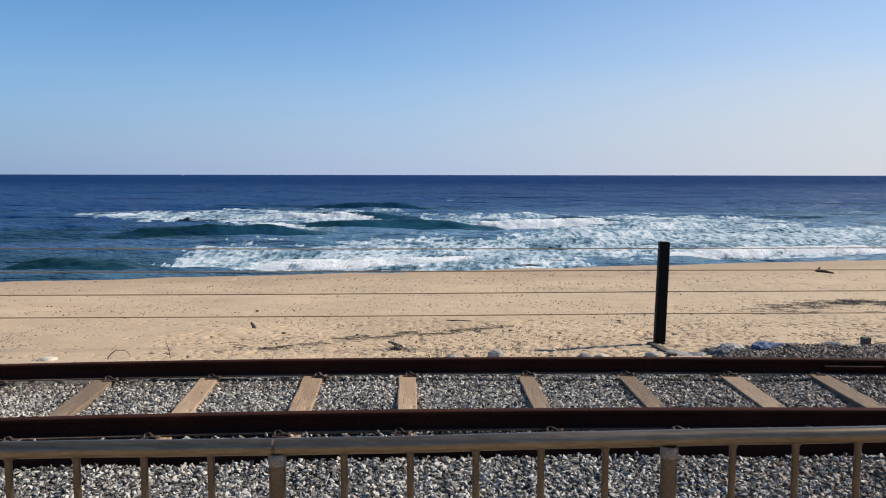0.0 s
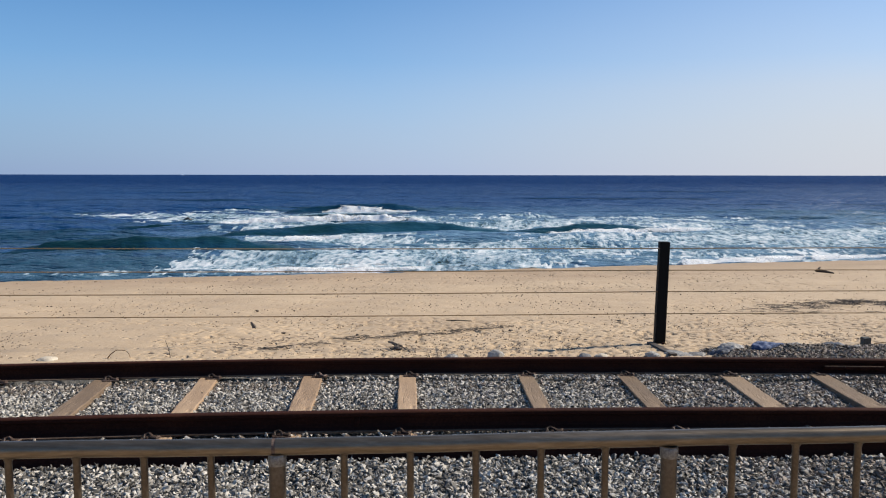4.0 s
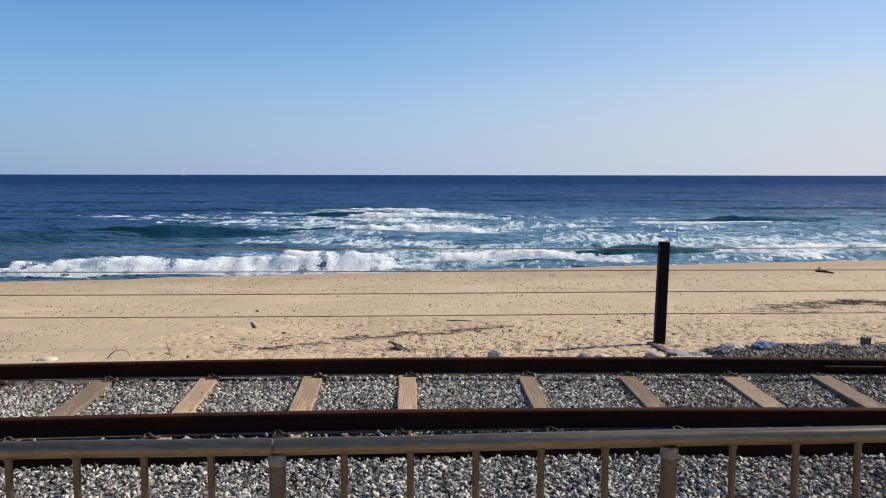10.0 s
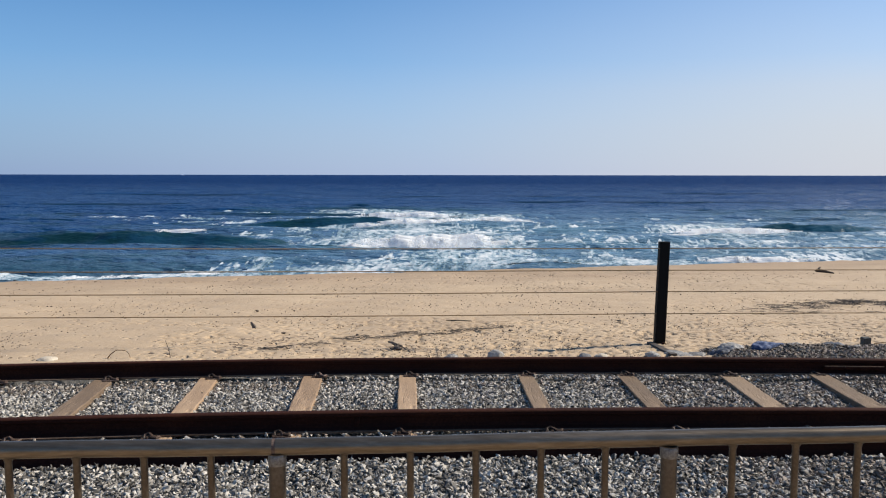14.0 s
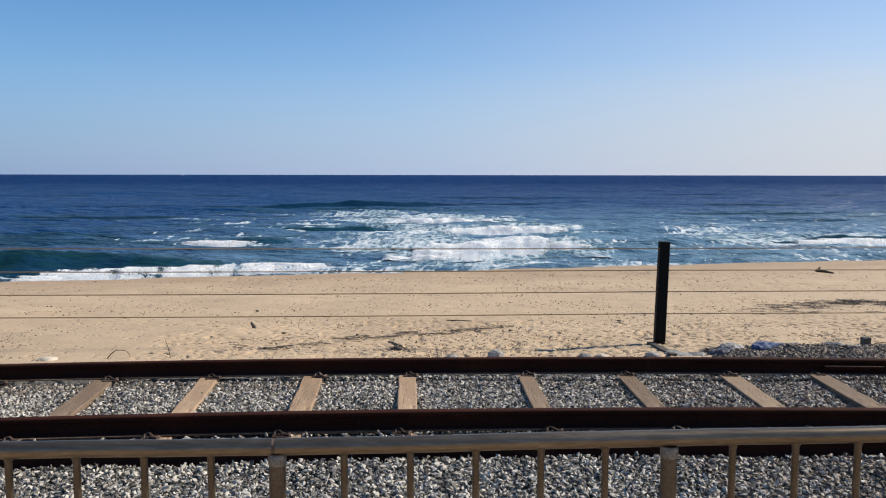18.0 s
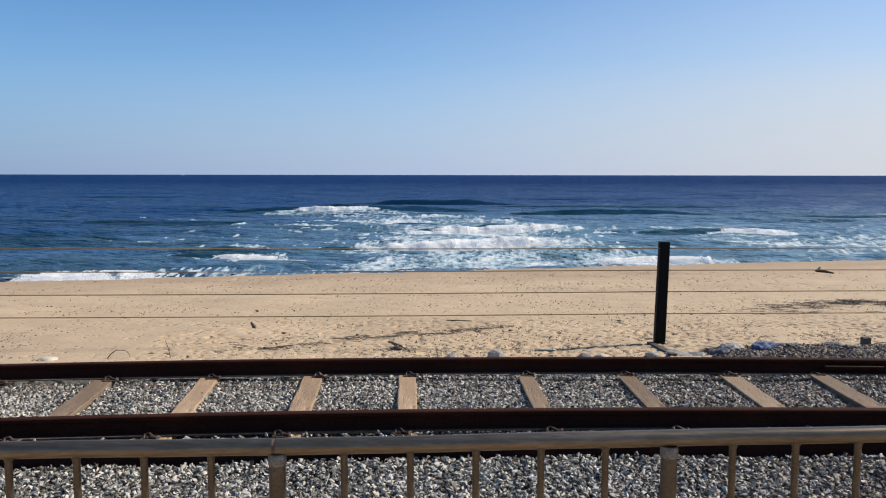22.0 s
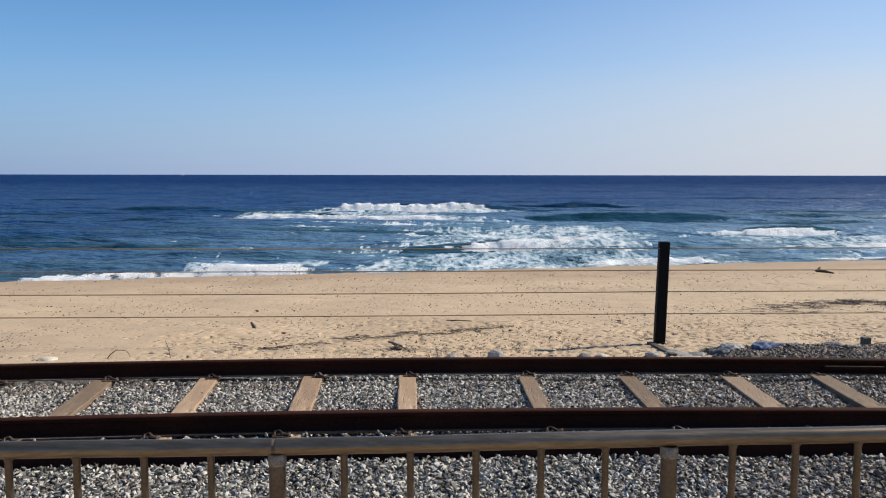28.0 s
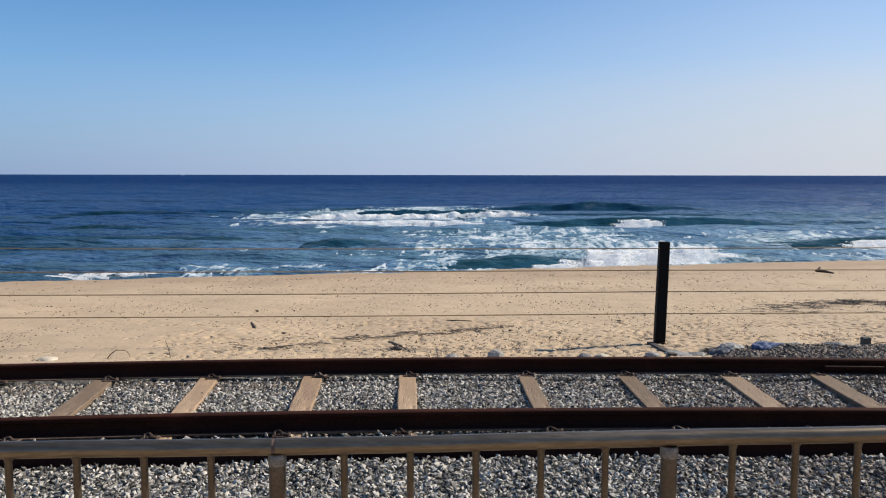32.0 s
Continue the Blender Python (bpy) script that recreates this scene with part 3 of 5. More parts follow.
def stone_shapes(count, seed):
    """Split stones: flaky blocks with flat faces."""
    shapes = []
    for i in range(count):
        bm = bmesh.new()
        r = random.Random(seed + i)
        sx, sy, sz = r.uniform(1.05, 1.6), r.uniform(0.7, 1.1), r.uniform(0.42, 0.75)
        for k in range(9):
            d = Vector((r.gauss(0, 1), r.gauss(0, 1), r.gauss(0, 1))).normalized()
            bm.verts.new((d.x * sx, d.y * sy, d.z * sz))
        hull = bmesh.ops.convex_hull(bm, input=bm.verts)
        bmesh.ops.delete(bm, geom=[g for g in hull["geom_interior"] + hull["geom_unused"] if isinstance(g, bmesh.types.BMVert)], context="VERTS")
        bm.verts.index_update()
        shapes.append(bm)
    return shapes


def on_sleeper(x, y):
    return near_rail_y(x) < y < far_rail_y(x) and any(abs(x - s - (y - 6.0) * -(0.039 - 0.0203 * s)) < w * 0.45 + (0.03 if s < -1.5 else 0.02) * noise.noise(Vector((x * 2, y * 7, 1))) for s, w in zip(SLEEPERS, WIDTHS))


def stones():
    shapes = stone_shapes(14, 40)
    raw = [([v.co.copy() for v in b.verts], [tuple(v.index for v in f.verts) for f in b.faces]) for b in shapes]
    r = random.Random(8)
    near, rest = [], []
    while len(rest) < 68000:
        zone = r.random()
        if zone < 0.66:
            x = r.uniform(-4.6, 4.9)
            y = r.uniform(near_rail_y(x) + 0.03, far_rail_y(x) - 0.06)
            size = r.uniform(0.009, 0.0195)
        elif zone < 0.69:
            x = r.uniform(-4.6, 4.9)
            y = far_rail_y(x) + r.uniform(0.06, 0.5)
            size = r.uniform(0.010, 0.021)
        elif zone < 0.715:
            x = r.uniform(-4.0, 4.2)
            y = r.uniform(spare_rail_y(x) + 0.06, near_rail_y(x) - 0.055)
            size = r.uniform(0.010, 0.021)
        else:
            x = r.uniform(-3.4, 3.6)
            y = spare_rail_y(x) - 0.06 - 0.66 * r.random()
            size = r.choice((r.uniform(0.008, 0.016), r.uniform(0.011, 0.022)))
        if on_sleeper(x, y) and r.random() < (0.60 if 0.5 < x < 0.95 else 0.86 if x < -1.5 else 0.975):
            continue
        tilt = 0.6 if y > 5.2 else 0.55
        z = ballast_z(x, y) + (r.uniform(-0.25, 0.55) if y > 5.2 else r.uniform(-0.9, 0.7)) * size
        m = Matrix.Translation((x, y, z)) @ Euler((r.gauss(0, tilt), r.gauss(0, tilt), r.uniform(0, 6.3))).to_matrix().to_4x4() @ Matrix.Scale(size, 4)
        if len(near) < 300 and abs(x) < 1.6 and y < spare_rail_y(x) - 0.05:
            near.append((m, r.randrange(14)))
        else:
            rest.append((m, r.randrange(14)))
    for i in range(2500):
        x = r.uniform(-5.5, 5.5)
        y = r.uniform(2.7, spare_rail_y(x) - 0.66)
        size = r.uniform(0.018, 0.034)
        rest.append((Matrix.Translation((x, y, ballast_z(x, y) + r.uniform(-0.5, 0.4) * size)) @ Euler((r.gauss(0, 0.4), r.gauss(0, 0.4), r.uniform(0, 6.3))).to_matrix().to_4x4() @ Matrix.Scale(size, 4), r.randrange(14)))
    stained = ([], [])
    clean = ([], [])
    for m, k in rest:
        x, y = m.translation.x, m.translation.y
        near_steel = min(abs(y - far_rail_y(x)), abs(y - near_rail_y(x)))
        dirty = near_steel < 0.34 + 0.3 * noise.noise(Vector((x * 0.9, y, 3))) and r.random() < (0.40 if x < -1.2 else 0.2)
        dirty = dirty or (r.random() < 0.58 * min(max((x - 1.1) / 1.4, 0), 1))
        verts, faces = stained if dirty else clean
        o = len(verts)
        vs, fs = raw[k]
        verts += [tuple(m @ v) for v in vs]
        faces += [(a0 + o, b0 + o, c0 + o) for a0, b0, c0 in fs]
    for b in shapes:
        b.free()
    tagged(link("ballast_stones", *clean, STONE, BED), "broken grey granite ballast stones", kind="stuff")
    tagged(link("stained_stones", *stained, STAINED_STONE, BED), "ballast stones stained brown by rust from the rails", kind="stuff")
    bases = []
    for m, k in near:
        if len(bases) < 14:
            vs, fs = raw[len(bases)]
            o = link("stone", [tuple(v) for v in vs], fs, STONE, BED)
            o.matrix_basis = m
            bases.append(o)
        else:
            share("stone", bases[k], m, BED)


# ---- the railing beside the track ----
RAIL_R = 0.0232


def railing_y(x):
    return 2.085 + 0.0581 * x


def railing():
    """Tube handrail on posts with thin upright bars between them."""
    base = tagged(new("metal_railing"), "weathered steel tube railing with upright bars beside the track", "railing")
    base.location = (0, 2.085, -0.19)

    def at(x, z):
        return (x, railing_y(x) - 2.085, z + 0.19)

    def sag(x):
        return 0.0012 - 0.0052 * math.exp(-((x + 0.30) / 0.55) ** 2)
    top = 0.866
    posts = (-2.54, -1.492, -0.444, 0.625, 1.70, 2.78)
    joint = -0.4515
    for x0, x1 in ((-2.9, joint - 0.005), (joint + 0.005, 3.1)):
        bm = bmesh.new()
        tube(bm, [at(x0 + (x1 - x0) * i / 24, top + sag(x0 + (x1 - x0) * i / 24) + 0.0007 * math.sin(i * 1.7)) for i in range(25)], RAIL_R, 28)
        part("handrail", bm, STEEL, base, smooth=True)
    bm = bmesh.new()
    tube(bm, [at(joint - 0.014, top + sag(joint)), at(joint + 0.014, top + sag(joint))], RAIL_R - 0.0012, 28)
    part("joint_sleeve", bm, RUST_CLIP, base, "rust-stained sleeve in the handrail joint", smooth=True)
    bm = bmesh.new()
    tube(bm, [at(-2.9, -0.08), at(3.1, -0.08)], 0.016, 16)
    part("bottom_rail", bm, GALV, base, smooth=True)
    bars = []
    for p0, p1 in zip(posts, posts[1:]):
        bars += [p0 + (p1 - p0) * k / 6 for k in range(1, 6)]
    post = bar = None
    for x in posts:
        if post is None:
            bm = bmesh.new()
            tube(bm, [(0, 0, -0.09), (0, 0, top + 0.19 - 0.02)], 0.0225, 24)
            post = part("post", bm, GALV, base, smooth=True)
            post.location = at(x, -0.19)
            bm = bmesh.new()
            tube(bm, [(0, 0, 1.004), (0, 0, 1.008), (0, 0, 1.028), (0, 0, 1.034)], [0.0235, 0.0245, 0.0245, 0.0225], 24)
            collar = part("collar", bm, COLLAR, post, "stained welded collar", smooth=True)
        else:
            o = share("post", post, Matrix.Translation(at(x, -0.19)), base)
            tagged(share("collar", collar, Matrix.Identity(4), o), "stained welded collar")
    for x in bars:
        if bar is None:
            bm = bmesh.new()
            tube(bm, [(0, 0, 0.0), (0, 0, 0.915), (0, 0, 0.922), (0, 0, 0.93)], [0.0098, 0.0098, 0.0125, 0.015], 14)
            bar = part("bar", bm, GALV, base, smooth=True)
            bar.location = at(x, -0.08)
        else:
            share("bar", bar, Matrix.Translation(at(x, -0.08)), base)


railing()


# ---- the wire fence on the beach side ----
def fence_y(x):
    return 9.09 + 0.052 * (x - 2.54)


def wire_fence():
    base = tagged(new("wire_fence"), "leaning black post with four rusty wires on the beach", "fence")
    base.location = (2.52, 9.09, -0.547)
    bm = bmesh.new()
    box(bm, 0.118, 0.10, 1.335, pose(0, 0, 0.6975), 0.008)
    for v in bm.verts:
        v.co.x *= 1.0 + 0.05 * (0.6 - v.co.z)
    post = part("post", bm, POST, base, "black painted timber post")
    post.rotation_euler = (0, radians(1.35), 0)
    bm = bmesh.new()
    box(bm, 0.135, 0.02, 0.05, pose(0.0, -0.06, 0.16), 0.004)
    tube(bm, [(0.03, -0.07, 0.19), (0.03, -0.09, 0.19)], 0.012, 8)
    part("foot_bracket", bm, RUST, base)
    for left, mid, right in ((0.784, 0.760, 0.758), (0.521, 0.508, 0.499), (0.263, 0.258, 0.252), (0.009, 0.001, -0.010)):
        bm = bmesh.new()
        pts = []
        for i in range(61):
            x = -13 + 26 * i / 60
            f = (x - 2.45) / (7.2 if x < 2.45 else 2.6)
            z = mid + abs(f) * ((left if f < 0 else right) - mid) - 0.006 * (1 - min(1, abs(2 * f + 1)) ** 2)
            pts.append((x - 2.52, fence_y(x) - 9.12, z + 0.53))
        tube(bm, pts, 0.0062, 6)
        part("wire", bm, WIRE, base, smooth=True)


wire_fence()



# ---- the sea ----
CHOP = []
for i in range(30):
    w = 22 * (1.0 / 22) ** (i / 29)
    CHOP.append((w, random.Random(70 + i).gauss(0, 0.4), random.Random(170 + i).uniform(0, 6.28)))


def chop(X, Y):
    """Wind waves, lower where the mesh is too coarse for them."""
    Z = np.zeros_like(X)
    for w, th, ph in CHOP:
        Z += 0.010 * w ** 0.8 * np.sin(2 * math.pi / w * (X * math.sin(th) + Y * math.cos(th)) + ph) * np.minimum(1, w * 26 / Y)
    return Z


def grid(name, X, Y, Z, material, parent=None, label="", keep=None, **given):
    """A sheet over a net of points; keep: which of its quads stay; given: values for each point."""
    k = np.arange(X.size).reshape(X.shape)
    faces = np.stack([k[:-1, :-1].ravel(), k[:-1, 1:].ravel(), k[1:, 1:].ravel(), k[1:, :-1].ravel()], 1)
    if keep is not None:
        faces = faces[keep(faces)]
    used, faces = np.unique(faces, return_inverse=True)
    ob = link(name, np.stack([X.ravel(), Y.ravel(), Z.ravel()], 1)[used].tolist(), faces.reshape(-1, 4).tolist(), material, parent, label, smooth=True)
    for key, value in given.items():
        if isinstance(value, tuple):
            ob.data.attributes.new(key, "FLOAT_VECTOR", "POINT").data.foreach_set("vector", np.stack([v.ravel()[used] for v in value], 1).ravel())
        else:
            ob.data.attributes.new(key, "FLOAT", "POINT").data.foreach_set("value", value.ravel()[used])
    return ob


def sea():
    gy = np.concatenate([np.linspace(36, 150, 340), np.geomspace(150.6, 4990, 130)])
    Y, U = np.meshgrid(gy, np.linspace(-1, 1, 311), indexing="ij")
    X = U * (0.72 * Y + 16)
    X[-60:] *= 2
    ob = grid("water", X, Y, chop(X, Y), WATER)
    ob.location.z = SEA_Z
    return tagged(ob, "deep blue sea with small wind waves", "sea", kind="structure")


SEA = sea()
DRIFT_SPEED = 0.35


def smooth01(v):
    v = min(max(v, 0.0), 1.0)
    return v * v * (3 - 2 * v)


def bumps(X, Y, seed, longest, shortest, count=16):
    """Soft noise between about -1 and 1."""
    Z = np.zeros_like(X)
    for kx, ky, ph, w in waves_of(seed, count, longest, shortest):
        Z += np.sin(kx * X + ky * Y + ph)
    return Z / math.sqrt(count / 2) / 1.6


WAVES = []  # the rows of each breaker, from which the foam on the water follows


def crest_at(rows, t):
    """Ends, distances and height of a breaker's foam at t; one that rolls at the start has rolled before."""
    first = rows[0]
    if t < 0 and first[0] == 0:
        return (first[1] - 0.4 * -t, first[2] - 0.4 * -t, first[3] - 2.3 * t, first[4] - 2.3 * t, first[5])
    if t < first[0] or t > rows[-1][0]:
        return (0, 1, 0, 0, 0.0)
    return along(rows, t)


# foam left by waves before the start: middle, half size, how fresh
OLD_FOAM = ((-26, 122, 17, 14, 0.5), (-42, 113, 9, 6, 0.7), (-30, 110, 12, 6, 1.0), (22, 100, 22, 14, 0.8), (30, 78, 20, 14, 0.9), (3, 64, 11, 9, 0.9), (14, 68, 14, 8, 0.75), (-5, 56, 12, 6, 1.3))
FADE = 11.5  # seconds


def foam_levels(X, Y):
    """How fresh the foam is, second by second from the start, at places afloat on the water: full where a breaker has just passed, then fading."""
    L = np.zeros_like(X)
    out = []
    for step in range(-24, 65):
        t = step / 2
        here = Y - DRIFT_SPEED * t
        L *= math.exp(-0.5 / FADE)
        if step == -1:
            for x, y, rx, ry, v in OLD_FOAM:
                L = np.maximum(L, v * np.exp(-((X - x) / rx) ** 4 - ((Y - y) / ry) ** 4))
        for rows in WAVES:
            xl, xr, yl, yr, h = crest_at(rows, t)
            if h <= 0.04:
                continue
            f = np.clip((X - xl) / max(xr - xl, 0.5), -0.3, 1.3)
            past = here - (yl + (yr - yl) * f)
            ends = np.clip(np.minimum(X - xl, xr - X) / 2.0 + 0.4, 0, 1)
            L = np.where((past > -0.6) & (past < 2.2), np.maximum(L, ends * min(1.0, max(0.0, 1.3 * h - 0.06))), L)
        if step >= 0 and step % 2 == 0:
            out.append(L.copy())
    return out


def raft_relief(X, Y, U, V, seed):
    """How far a raft of foam stands up: nets at three sizes and patches, running out at its torn edge. One pattern runs through all rafts."""
    wx, wy = X + 0.8 * bumps(X, Y * 0.5, 511, 9, 3, 8), Y * 0.5 + 0.5 * bumps(X, Y * 0.5, 512, 9, 3, 8)
    big = 0.45 - np.abs(bumps(wx, wy, 501, 5.0, 1.8, 12))
    mid = 0.45 - np.abs(bumps(wx, wy, 504, 1.9, 0.8, 12))
    fine = bumps(X, Y * 0.5, 503, 0.8, 0.3, 12)
    patch = bumps(X, Y * 0.7, 502, 16, 4, 10)
    ragged = np.maximum(np.abs(U), np.abs(V)) + 0.3 * bumps(X, Y * 0.6, seed + 4, 5, 1.2, 8)
    return 0.85 * big + 0.95 * mid + 0.7 * fine + 0.45 * patch - 3.5 * np.clip(ragged - 0.72, 0, 1)


def foam_field():
    """Rafts of foam all over the surf, each rising as a breaker passes and sinking as it fades."""
    spots = []
    y = 44.0
    row = 0
    while y < 150:
        dx, dy = 3.4 + 0.030 * (y - 44), 2.1 + 0.036 * (y - 44)
        x = -0.5 * y - 4 + (row % 2) * dx / 2
        while x < 0.56 * y + 6:
            spots.append((x, y, dx, dy))
            x += dx
        y += dy
        row += 1
    # how deep each lies in the water when old, and how far it is lifted when fresh, in heights of its relief
    grades = ((tagged(new("fresh_foam"), "lacy white foam spread over the water behind broken waves", "foam", "foam on the sea", "stuff"), LACE, 2.5, 4.2, 0.15),
              (tagged(new("fading_foam"), "thin bluish remains of foam on the water", "foam", "foam on the sea", "stuff"), OLD_LACE, 1.9, 4.2, 0.12))
    r = random.Random(31)
    spots = [(x + r.uniform(-0.3, 0.3) * dx, y + r.uniform(-0.3, 0.3) * dy, dx, dy) for x, y, dx, dy in spots]
    levels = np.array(foam_levels(np.array([p[0] for p in spots]), np.array([p[1] for p in spots])))
    for n, (x, y, dx, dy) in enumerate(spots):
        level = levels[:, n] * r.uniform(0.85, 1.12)
        wide, deep = dx * 1.1, dy * 1.15
        U, V = np.meshgrid(np.linspace(-1, 1, int(2 * wide / (0.0021 * y))), np.linspace(-1, 1, max(7, int(2 * deep * 7000 / y ** 2))))
        X, Y = x + U * wide, y + V * deep
        relief = np.tanh(0.6 * raft_relief(X, Y, U, V, n)) / 0.6
        Z = chop(X, Y) + 0.040 * relief
        patch = 0.16 * bumps(X, Y * 0.4, 520, 11, 3, 8)
        for base, material, sunk, lifted, tone in grades:
            lift = [lifted * min(v, 1.05) - sunk for v in level]
            if max(lift) < -1.3 or relief.max() < -max(lift) - 0.5:
                continue
            ob = grid("foam_raft", X - x, Y - y, Z, material, base, keep=lambda f: relief.ravel()[f].max(axis=1) > -max(lift) - 0.6, thick=0.12 + tone * relief + patch, place=(X, Y, 0 * Y))
            height = [SEA_Z + 0.040 * v if v > -1.5 else SEA_Z - 0.22 for v in lift]
            keys = []
            for j, z in enumerate(height):
                if 0 < j < 32 and height[j - 1] == z == height[j + 1]:
                    continue
                keys.append((float(j), pose(x, y - DRIFT_SPEED * j, z)))
            walk(ob, keys)


def crest_strip(x0, x1, seed, deep, tall, parent, thin):
    """One strip of a foam crest: steep rough front, rounded top, long torn back. Neighbours share one noise, so that they run into one another."""
    nx = max(8, int((x1 - x0) / 0.18))
    X, V = np.meshgrid(np.linspace(x0, x1, nx), np.concatenate([np.linspace(-1.5, 0, 17), np.linspace(0.15, 4.4, 15)]))
    fall = np.clip(np.abs(V) / 1.25, 0, 1)
    front = np.where(V < 0, 0.5 + 0.5 * np.cos(math.pi * fall), np.clip(1 - V / 4.4, 0, 1) ** 1.3)
    rough = 0.65 * bumps(X * 0.6, V * 1.3, seed, 3.2, 1.0) + 0.35 * bumps(X * 0.7, V * 1.6 + 2 * front, seed + 1, 0.9, 0.35, 24)
    Z = tall * front * (1 + 0.11 * rough) - 0.04 - 0.6 * np.clip(-V - 1.0, 0, 1)
    Y = deep * (V - np.where(V < 0, 0.09 * rough * (1 - fall * 0.5), 0.1 * rough))
    cover = 0.38 - thin - 2.0 * np.clip(-V - 1.15, 0, 2) - 0.52 * np.clip(V, 0, 9) + np.where(V < -0.1, 0.26 + 0.6 * thin, 0.42) * bumps(X, V * 1.1, seed + 2, 4.5, 0.8, 24) + np.where(V < -0.1, 0.15, 0) - 1.1 * np.abs((X - (x0 + x1) / 2) / ((x1 - x0) / 2)) ** 2.5
    return grid("foam_crest", X - (x0 + x1) / 2, Y, Z, FOAM, parent, keep=lambda f: (cover.ravel()[f] > -0.25).any(axis=1), cover=cover, place=(X, Y * 0.7, Z))


def swell_body(half, height, seed, front=2.2, back=5.5):
    """A long smooth ridge of water, steeper on the shore side, running out at both ends."""
    X, V = np.meshgrid(np.linspace(-half, half, 90), np.concatenate([np.linspace(-3.2, 0, 14), np.linspace(0.3, 3.4, 12)]))
    along = np.clip(np.cos(np.clip(np.abs(X) / half, 0, 1) * math.pi / 2), 0, 1) ** 0.9
    shape = np.where(V < 0, np.exp(-(V / 1.25) ** 2), np.exp(-(V / 1.9) ** 2))
    Z = height * along * shape * (1 + 0.15 * bumps(X, V, seed + 2, 16, 5)) - 0.06 + 0.055 * bumps(X, V * 1.4, seed, 4, 0.7, 24)
    edge = np.clip((np.abs(V) - 2.2) / 1.0, 0, 1)
    Z = Z - 0.3 * edge - 0.4 * np.clip((np.abs(X) / half - 0.85) / 0.15, 0, 1)
    Y = np.where(V < 0, V * front / 2.2, V * back / 3.4) + 0.5 * bumps(X, X * 0, seed + 1, 22, 6)
    return X, Y, Z


def along(rows, t):
    """The row between rows at t; ends run on at the last speed with no foam."""
    if t <= rows[0][0]:
        a0, b0 = rows[0], rows[1]
        dt = t - rows[0][0]
        v = -2.3
        return (a0[1], a0[2], a0[3] + v * dt, a0[4] + v * dt, a0[5] if dt == 0 else 0.0)
    for a0, b0 in zip(rows, rows[1:]):
        if t <= b0[0]:
            f = (t - a0[0]) / (b0[0] - a0[0])
            return tuple(p + (q - p) * f for p, q in zip(a0[1:], b0[1:]))
    z = rows[-1]
    return (z[1], z[2], z[3] - 0.8 * (t - z[0]), z[4] - 0.8 * (t - z[0]), 0.0)


def breaker(rows, swell=None, spacing=1.3, thin=0.0):
    """A wave that breaks: heaps of foam that rise along its crest as it breaks and sink as it dies, and the ridge of water under them.
    rows: seconds, left and right end of the foam, distance of these ends, height. swell: middle, half length, height, rows of (seconds, how far it stands up)."""
    WAVES.append(rows)
    seed = int(abs(rows[0][1]) * 10 + rows[0][0] * 7 + rows[0][3])
    r = random.Random(seed)
    base = tagged(new("breaking_wave"), "white breaking wave rolling in towards the beach", "wave", "waves")
    times = sorted({0.0, 32.0, max(0.0, rows[0][0] - 3.0), min(32.0, rows[-1][0] + 1.5)} | {min(32.0, x[0]) for x in rows} | {max(0.0, rows[0][0] - 0.6)})
    mid = {t: sum(along(rows, t)[2:4]) / 2 for t in times}
    xm = sum(x[1] + x[2] for x in rows) / 2 / len(rows)
    walk(base, [(t, pose(xm, mid[t], SEA_Z + 0.08)) for t in times])
    tallest = max(x[5] for x in rows)
    lo, hi = min(x[1] for x in rows) - 0.7, max(x[2] for x in rows) + 0.7
    count = max(2, int((hi - lo) / spacing))
    step = (hi - lo) / count
    cuts = [lo + i * step + r.uniform(-0.38, 0.38) * step for i in range(count + 1)]
    wobble = r.uniform(0, 6)
    for i in range(count):
        x0, x1 = cuts[i] - r.uniform(0.8, 1.6) * step, cuts[i + 1] + r.uniform(0.8, 1.6) * step
        x = (x0 + x1) / 2
        tall = tallest
        o = crest_strip(x0, x1, seed, 0.65 + 0.55 * tallest, tallest, base, thin)
        dy = 0.7 * math.sin(x * 0.23 + wobble) + 0.3 * math.sin(x * 0.71 + 2 * wobble)
        keys = []
        lift = 0.12 * math.sin(x * 0.37 + wobble) + 0.10 * math.sin(x * 1.3) + 0.06 * math.sin(x * 2.9 + wobble)
        for t in times:
            xl, xr, yl, yr, h = along(rows, t)
            f = (x - xl) / max(xr - xl, 0.5)
            y = yl + (yr - yl) * min(max(f, -0.6), 1.6) - mid[t]
            inside = min(x - xl, xr - x)
            up = smooth01((inside + 0.9) / min(4.6, 0.9 + 0.35 * (xr - xl))) if h > 0 else 0.0
            z = h * up * (0.9 + 0.8 * lift) - tall if up > 0.02 else -tall - 0.35
            keys.append((t, pose(x - xm, y + dy, min(z, 0.05))))
        slim = [k for n, k in enumerate(keys) if n in (0, len(keys) - 1) or not (keys[n - 1][1].translation.z == k[1].translation.z == keys[n + 1][1].translation.z and abs(k[1].translation.y - dy) < 0.8)]
        walk(o, slim)
    if swell:
        sx, half, height, stand = swell
        X, Y, Z = swell_body(half, height, seed)
        b = grid("swell", X, Y, Z, SHADED_FACE, base, "smooth face of the wave, greener, darkened in colour for its shade")
        keys = []
        for t, up in stand:
            xl, xr, yl, yr, h = along(rows, t)
            f = (sx - xl) / max(xr - xl, 0.5)
            y = yl + (yr - yl) * min(max(f, -0.6), 1.6) - sum((yl, yr)) / 2
            slope = math.degrees(math.atan2(yr - yl, max(xr - xl, 3))) * 0.6
            keys.append((t, pose(sx - xm, y + 2.1, -(1 - up) * (height + 0.3), 0, 0, max(-15, min(15, slope)))))
        walk(b, keys)


